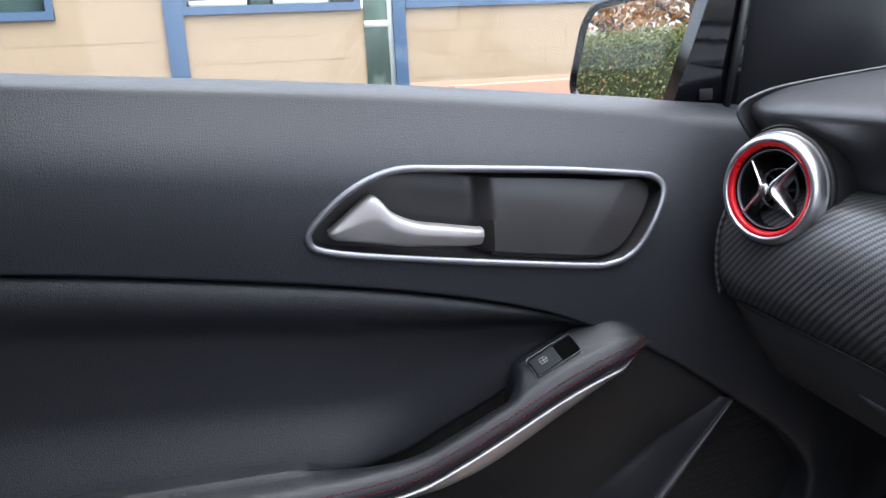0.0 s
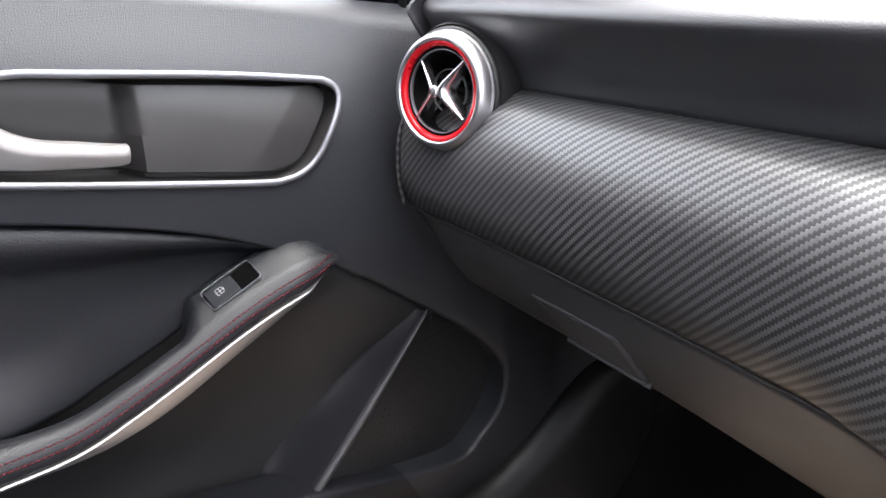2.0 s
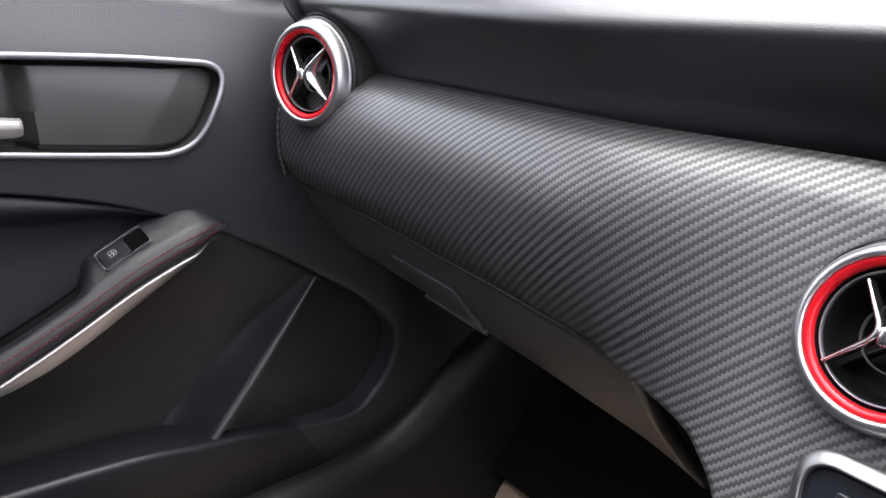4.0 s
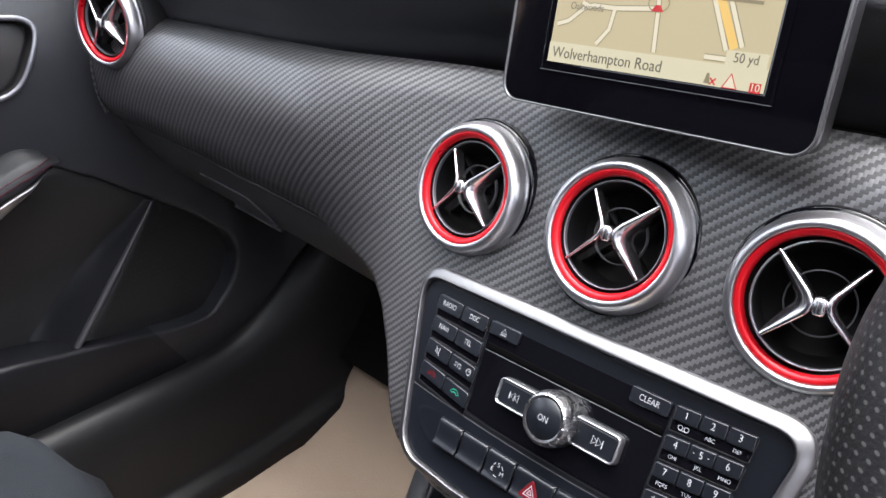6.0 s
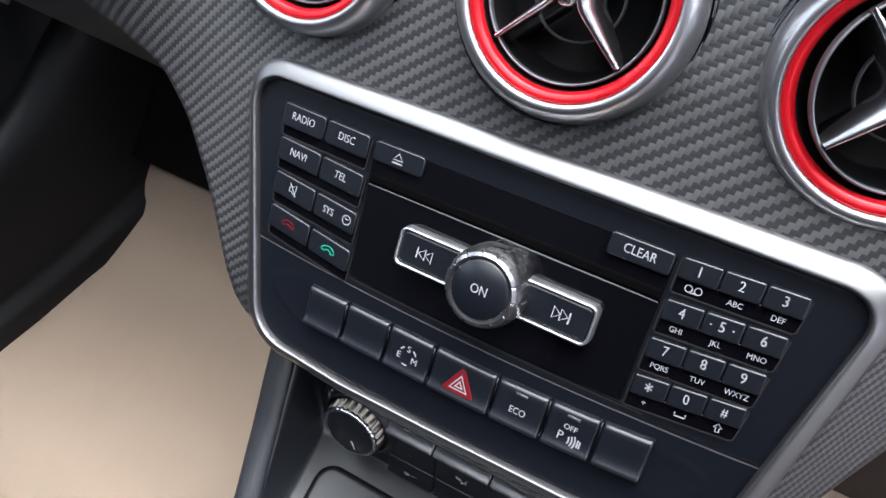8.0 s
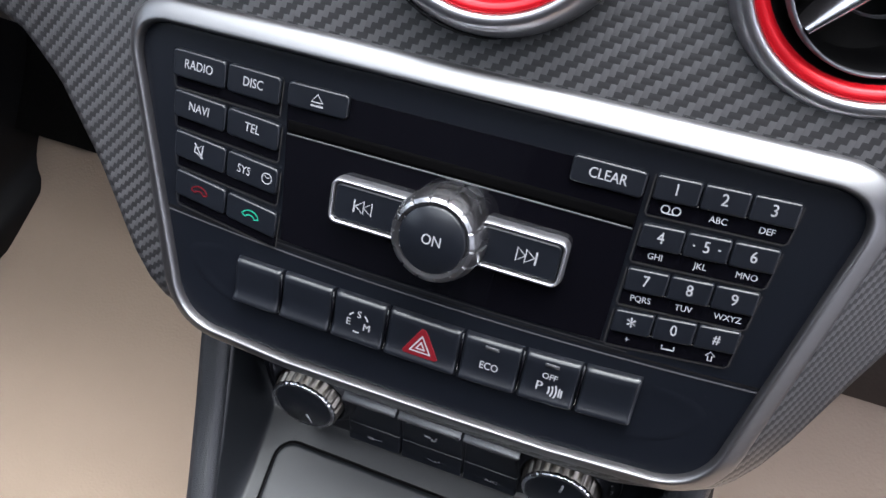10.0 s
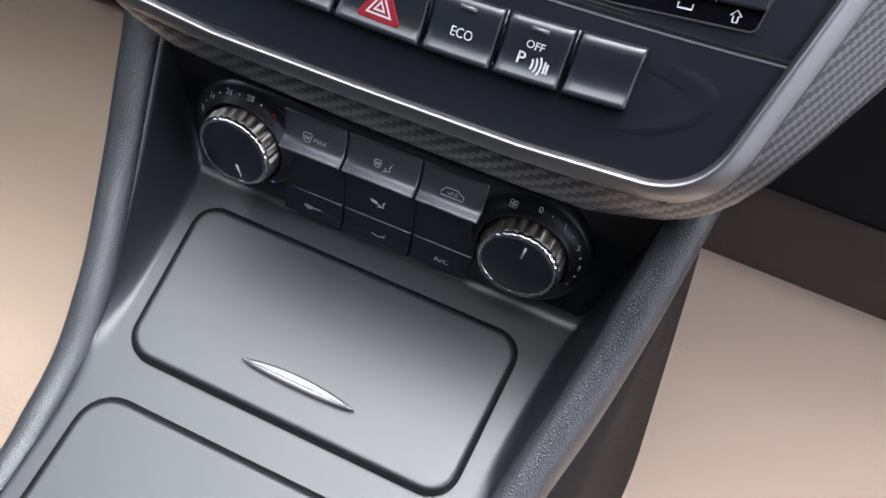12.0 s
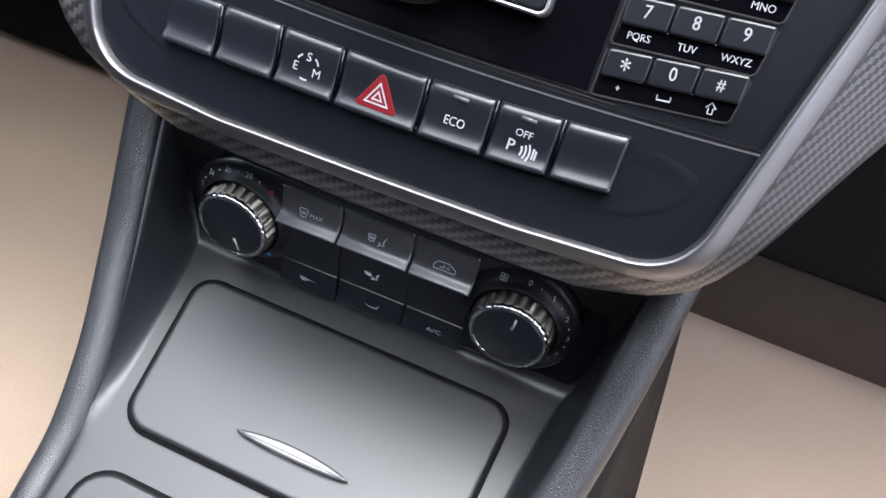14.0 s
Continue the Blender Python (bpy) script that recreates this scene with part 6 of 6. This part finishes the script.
# ---- steering wheel ----
def steering_wheel():
    w = thing("steering_wheel", "black perforated leather steering wheel with red stitching", "steering wheel")
    m = Matrix.Translation((0.3426, -0.1154, 0.799)) @ Euler((radians(90 - 36), 0, 0)).to_matrix().to_4x4()
    R, r = 0.168, 0.0175
    path, rad = [], []
    n = 120
    for k in range(n):
        a = 2 * math.pi * k / n
        path.append(m @ Vector((R * math.cos(a), R * math.sin(a), 0)))
        thumb = sum(math.exp(-(((math.degrees(a) - c + 180) % 360 - 180) / 13) ** 2) for c in (176, 4))
        rad.append(r + 0.003 * thumb)
    rim = part("rim", tube(path, rad, 24, True, up=m.to_3x3() @ Vector((0, 0, 1)), flat=1.15), HARD, w, "black smooth leather rim")
    # perforated grip sections with raised-edge holes
    for a0, a1 in ((167, 225), (-45, 13)):
        pts, rr = [], []
        for k in range(41):
            a = radians(a0 + (a1 - a0) * k / 40)
            pts.append(m @ Vector((R * math.cos(a), R * math.sin(a), 0)))
            thumb = sum(math.exp(-(((math.degrees(a) - c + 180) % 360 - 180) / 13) ** 2) for c in (176, 4))
            rr.append(r + 0.003 * thumb + 0.0008)
        up_ = m.to_3x3() @ Vector((0, 0, 1))
        rows = []
        for i, p in enumerate(pts):
            ahead = (pts[min(i + 1, 40)] - pts[max(i - 1, 0)]).normalized()
            side = ahead.cross(up_).normalized()
            over = side.cross(ahead)
            rows.append([p + rr[i] * (math.cos(q) * side + 1.15 * math.sin(q) * over) for q in (2 * math.pi * k / 32 for k in range(32))])
        bm = grid(rows, close=True)
        bmesh.ops.recalc_face_normals(bm, faces=bm.faces[:])
        part("grip_cover", bm, WHEEL_LEATHER, w, "perforated black leather grip")
    # spokes, foil inset, silver trim
    for s in (-1, 1):
        rows = []
        for f in np.linspace(0, 1, 14):
            x = s * (R - 0.006 - f * 0.10)
            wid = 0.020 + 0.018 * (abs(f - 0.15) ** 1.2) + 0.014 * math.exp(-f * 9)
            rows.append([m @ Vector((x, 0.004 + wid * c, h)) for c, h in ((-1, -0.012), (-0.9, 0.002), (-0.4, 0.007), (0.4, 0.007), (0.9, 0.002), (1, -0.012))])
        sp = part("spoke", grid(rows, thick=0.004, flip=(s > 0)), HARD, w, "black spoke")
        edge = spline([(-0.1500, 0.0235, 0), (-0.1566, 0.0190, 0), (-0.1603, 0.0133, 0), (-0.1615, 0.0079, 0), (-0.1602, 0.0008, 0), (-0.1564, -0.0028, 0), (-0.1525, -0.0044, 0), (-0.1450, -0.0030, 0)], 24)
        inset = [(-s * p.x, p.y) for p in edge] + [(s * 0.10, -0.006), (s * 0.10, 0.028)]
        if s > 0:
            inset = inset[::-1]
        bm = slab(inset, 0.0165, m @ pose(0, 0, 0.006), 0.0008)
        uvl = bm.loops.layers.uv.new("uv")
        for fc in bm.faces:
            for lp in fc.loops:
                q = m.inverted() @ lp.vert.co
                lp[uvl].uv = (q.y * 1.8, q.x * 1.8)
        part("foil_inset", bm, CARBON, sp, "carbon-weave inset", smooth=False)
        part("stitch_line", tube([m @ Vector((-s * p.x + s * 0.0006, p.y, 0.0228 + 0.0003 * (k % 2))) for k, p in enumerate(edge)], 0.0005, 6), THREAD, sp, "red stitched edge")
        blade = [(-0.1437, -0.0315), (-0.1430, -0.0200), (-0.1412, -0.0112), (-0.1350, -0.0075), (-0.115, -0.012), (-0.110, -0.050), (-0.128, -0.058), (-0.139, -0.046)]
        blade = [(-s * (a - 0.004), b + 0.002) for a, b in blade]
        part("trim", slab(blade if s > 0 else blade[::-1], 0.013, m @ pose(0, 0, 0.008), 0.004, 4), RIBLESS, sp, "satin silver trim")
    part("airbag_cover", lathe([(0.07, -0.02), (0.072, 0.0), (0.066, 0.012), (0.03, 0.018), (0, 0.019)], m, 40), SOFT, w, "round black airbag cover")
    part("column", lathe([(0.045, -0.02), (0.05, -0.10), (0.06, -0.22), (0, -0.22)], m, 32), HARD, w, "black column shroud")
    return w


WHEEL_LEATHER = surface("perforated leather", (0.0065, 0.0066, 0.0072), 0.44, grain=0.3, grain_size=0.001, mottle_size=0.05, spec=0.35)


def perforate(mat, pitch=0.0033):
    """Small pale punched dots in offset rows, in a UV map in metres."""
    nt = mat.node_tree
    b = nt.nodes["Principled BSDF"]
    uv = nt.nodes.new("ShaderNodeUVMap")
    uv.uv_map = "uv"
    sep = nt.nodes.new("ShaderNodeSeparateXYZ")
    nt.links.new(uv.outputs[0], sep.inputs[0])
    dv = math_node(nt, "DIVIDE", sep.outputs[1], pitch * 0.9)
    row = math_node(nt, "FLOOR", dv)
    half = math_node(nt, "MULTIPLY", math_node(nt, "FLOORED_MODULO", row, 2), 0.5)
    du = math_node(nt, "ADD", math_node(nt, "DIVIDE", sep.outputs[0], pitch), half)
    x = math_node(nt, "SUBTRACT", math_node(nt, "FRACT", du), 0.5)
    y = math_node(nt, "SUBTRACT", math_node(nt, "FRACT", dv), 0.5)
    d2 = math_node(nt, "ADD", math_node(nt, "MULTIPLY", x, x), math_node(nt, "MULTIPLY", y, y))
    rng = nt.nodes.new("ShaderNodeMapRange")
    rng.inputs["From Min"].default_value, rng.inputs["From Max"].default_value = 0.05, 0.02
    nt.links.new(d2, rng.inputs["Value"])
    mix = nt.nodes.new("ShaderNodeMixRGB")
    mix.inputs[2].default_value = (0.045, 0.046, 0.045, 1)
    old = b.inputs["Base Color"].links[0].from_socket
    nt.links.new(rng.outputs[0], mix.inputs[0])
    nt.links.new(old, mix.inputs[1])
    nt.links.new(mix.outputs[0], b.inputs["Base Color"])


perforate(WHEEL_LEATHER)
steering_wheel()


# ---- seats ----
def seat(x, name_label):
    s = thing("car_seat", name_label, "seat", "front seats")
    rows = []
    for y in np.linspace(-0.72, -0.185, 30):
        f = (y + 0.72) / 0.535
        half = 0.245 - 0.10 * ease(-0.32, -0.185, y) ** 2
        z = 0.40 + 0.035 * f
        end = ease(-0.183, -0.235, y)
        rows.append([(x + half * c, y, 0.22 + (z + h - 0.22) * (0.72 + 0.28 * end)) for c, h in ((-1.0, -0.10), (-1.0, -0.01), (-0.96, 0.028), (-0.86, 0.040), (-0.72, 0.026), (-0.55, 0.0), (0, -0.004), (0.55, 0.0), (0.72, 0.026), (0.86, 0.040), (0.96, 0.028), (1.0, -0.01), (1.0, -0.10))])
    part("cushion", grid(rows, flip=True, thick=0.01), FABRIC, s, "dark grey seat cushion with raised bolsters")
    part("backrest", box(x - 0.235, -0.92, 0.42, x + 0.235, -0.78, 1.02, 0.05), FABRIC, s, "dark grey backrest")
    part("base", box(x - 0.20, -0.70, 0.15, x + 0.20, -0.26, 0.36, 0.02), DARK, s)
    return s


seat(-0.365, "dark grey passenger seat with bolstered cushion").location = (0.012, 0.026, -0.014)
seat(0.365, "dark grey driver's seat set back on its rails").location = (0, -0.25, 0)


# ---- outside ----
BLOCK = surface("peach painted blockwork", (0.305, 0.222, 0.142), 0.85, grain=0.5, grain_size=0.01, mottle=0.06, mottle_size=0.3)
BLUE = surface("blue painted frame", (0.045, 0.085, 0.15), 0.4, mottle=0.08)
WHITE = surface("white window frame", (0.60, 0.62, 0.60), 0.5)
PANE = surface("dull window pane", (0.13, 0.18, 0.15), 0.08, mottle=0.4, mottle_size=0.4)
TARMAC = surface("grey tarmac", (0.06, 0.06, 0.06), 0.9, grain=0.8, grain_size=0.012)
BRICK = surface("red brick coping", (0.30, 0.13, 0.08), 0.85, grain=0.6, grain_size=0.01)
HEDGE = surface("hedge leaf", (0.085, 0.095, 0.020), 0.6, mottle=0.2, mottle_size=0.08)
HEDGE_DRY = surface("dry hedge leaf", (0.30, 0.13, 0.04), 0.6, mottle=0.4, mottle_size=0.08)
AUTUMN = surface("autumn leaf", (0.42, 0.20, 0.06), 0.7, mottle=0.5, mottle_size=0.3)
BARK = surface("grey bark", (0.12, 0.10, 0.08), 0.9, grain=0.7, grain_size=0.02)
WX = -7.4


def outside():
    bm = grid([[(x, y, -0.14) for x in (-60, -20, -5, 5, 20, 60)] for y in (-60, -20, -5, 5, 20, 60)])
    tagged(part("ground", bm, TARMAC, label="grey tarmac car park"), category="ground", kind="structure")
    b = thing("building", "peach block building with blue window frames", "building")
    wall = part("wall", merge(box(WX - 0.3, -4.2, -0.14, WX - 0.006, 12, 1.42), box(WX - 0.3, -4.2, 2.7, WX - 0.006, 12, 3.4), box(WX - 0.3, -4.2, 1.42, WX - 0.006, -3.6, 2.7), box(WX - 0.3, -1.70, 1.42, WX - 0.006, -0.70, 2.7), box(WX - 0.3, 3.4, 1.42, WX - 0.006, 3.6, 2.7), box(WX - 0.3, 5.6, 1.42, WX - 0.006, 12, 2.7)), BLOCK, b, "peach painted block wall", smooth=False)
    part("roof", box(WX - 3, -4.3, 3.4, WX + 0.3, 12.1, 3.55, 0.02), WHITE, b)
    block = box(-0.006, 0, 0, -0.003, 0.435, 0.210, 0.001)
    me = bpy.data.meshes.new("block")
    block.to_mesh(me)
    block.free()
    me.materials.append(BLOCK)
    for r in range(7):
        for c in range(24):
            y, z = -3.9 + 0.44 * c + (0.22 if r % 2 else 0), -0.10 + 0.215 * r
            if 0.70 < y + 0.4 and y < 1.30:
                continue
            ob = new("block", me)
            ob.location, ob.parent = (WX, y, z), wall
    for y0, y1 in ((-3.6, -1.70), (-0.70, 0.88), (1.30, 3.4), (3.6, 5.6)):
        win = part("window", merge(box(WX - 0.1, y0, 1.40, WX + 0.03, y1, 1.47), box(WX - 0.1, y0, 2.66, WX + 0.03, y1, 2.72), box(WX - 0.1, y0, 1.4, WX + 0.02, y0 + 0.06, 2.7), box(WX - 0.1, y1 - 0.06, 1.4, WX + 0.02, y1, 2.7)), BLUE, b, "blue framed window", smooth=False)
        part("pane", box(WX - 0.09, y0, 1.47, WX - 0.06, y1, 2.66), PANE, win)
        k = y0 + 0.05
        while k < y1 - 0.5:
            part("sash", merge(box(WX - 0.06, k, 1.47, WX - 0.01, k + 0.03, 2.66), box(WX - 0.06, k, 1.47, WX - 0.01, k + 0.55, 1.52), box(WX - 0.06, k + 0.52, 1.47, WX - 0.01, k + 0.55, 2.66)), WHITE, win)
            k += 0.72
    for y0, y1 in ((-0.84, -0.68), (1.17, 1.29), (3.44, 3.58)):
        part("post", box(WX - 0.05, y0, -0.14, WX + 0.04, y1, 3.4, 0.004), BLUE, b, "blue painted post")
    dr = part("glazed_strip", box(WX - 0.004, 0.90, 0.66, WX + 0.012, 1.17, 2.7), PANE, b, "glazed strip beside a post")
    part("frame", merge(box(WX - 0.004, 0.89, 0.62, WX + 0.03, 1.17, 0.66), box(WX + 0.0, 1.12, 0.66, WX + 0.02, 1.168, 2.7), box(WX, 0.9, 1.24, WX + 0.02, 1.12, 1.30)), WHITE, dr)
    w = part("coping_wall", merge(box(-6.6, 1.45, -0.14, -6.4, 3.2, 0.70, 0.01)), BRICK, None, "low red brick wall")
    tagged(w, category="wall")
    rng = random.Random(4)

    def leaves(count, place, size, mat, name, parent):
        """Many small folded leaves at place(), in one mesh."""
        verts, faces = [], []
        for _ in range(count):
            p = place()
            n = Vector((rng.gauss(0, 1), rng.gauss(0, 1), rng.gauss(0, 1) + 0.4)).normalized()
            a = n.orthogonal().normalized() * size * rng.uniform(0.6, 1.3)
            c = n.cross(a) * 0.55
            k = len(verts)
            verts += [p - a, p + c + n * size * 0.15, p + a, p - c + n * size * 0.15]
            faces += [(k, k + 1, k + 2), (k, k + 2, k + 3)]
        me2 = bpy.data.meshes.new(name)
        me2.from_pydata([tuple(v) for v in verts], [], faces)
        me2.materials.append(mat)
        ob2 = new(name, me2)
        ob2.parent = parent
        return tagged(ob2, kind="stuff")
    h = thing("hedge", "clipped green hedge with some dry brown leaves", "hedge", kind="stuff")
    # dark box stands for the shade between the inner leaves
    part("core", box(-6.6, -4.9, -0.14, -1.4, -4.1, 0.98, 0.15), surface("hedge inner shade", (0.02, 0.03, 0.01), 0.9), h)

    def on_hedge():
        x = rng.uniform(-6.7, -1.3)
        if rng.random() < 0.55:
            return Vector((x, -4.08 + rng.gauss(0, 0.05), rng.uniform(-0.1, 1.0)))
        return Vector((x, rng.uniform(-5, -4.05), 1.0 + rng.gauss(0, 0.03)))

    def low_on_hedge():
        return Vector((rng.uniform(-6.7, -1.3), -4.06 + rng.gauss(0, 0.05), min(rng.gauss(0.35, 0.22), 0.85)))
    leaves(62000, on_hedge, 0.014, HEDGE, "green_leaves", h)
    leaves(1300, low_on_hedge, 0.016, HEDGE_DRY, "dry_leaves", h)
    for tx, ty, sc in ((-5.4, -8.2, 1.0), (-3.6, -9.0, 1.15), (-7.6, -9.4, 1.1), (-1.8, -9.6, 0.95)):
        t = thing("tree", "autumn tree with thinning orange-brown leaves", "tree", "trees behind the hedge")
        base = Vector((tx, ty, -0.14))
        part("trunk", tube([base, base + Vector((0.05, 0, 1.2 * sc)), base + Vector((0, 0.1, 2.6 * sc)), base + Vector((0.1, 0, 4.2 * sc))], [0.16 * sc, 0.12 * sc, 0.09 * sc, 0.03 * sc], 10, up=(0, 1, 0)), BARK, t)
        tips = []
        for k in range(14):
            a = k * 2.4
            st = base + Vector((0.03, 0.05, (1.1 + 0.19 * k) * sc))
            en = st + Vector((math.cos(a) * 1.5, math.sin(a) * 1.5, 0.7)) * sc * rng.uniform(0.6, 1.0)
            part("limb", tube([st, st.lerp(en, 0.5) + Vector((0, 0, 0.1)), en], [0.05 * sc, 0.03 * sc, 0.01], 6, up=(0.3, 0.1, 1)), BARK, t)
            tips += [st.lerp(en, q) for q in (0.35, 0.6, 0.8, 1.0)]

        def crown():
            return rng.choice(tips) + Vector((rng.gauss(0, 0.26), rng.gauss(0, 0.26), rng.gauss(0, 0.22))) * sc
        leaves(20000, crown, 0.036, AUTUMN, "crown", t)


outside()
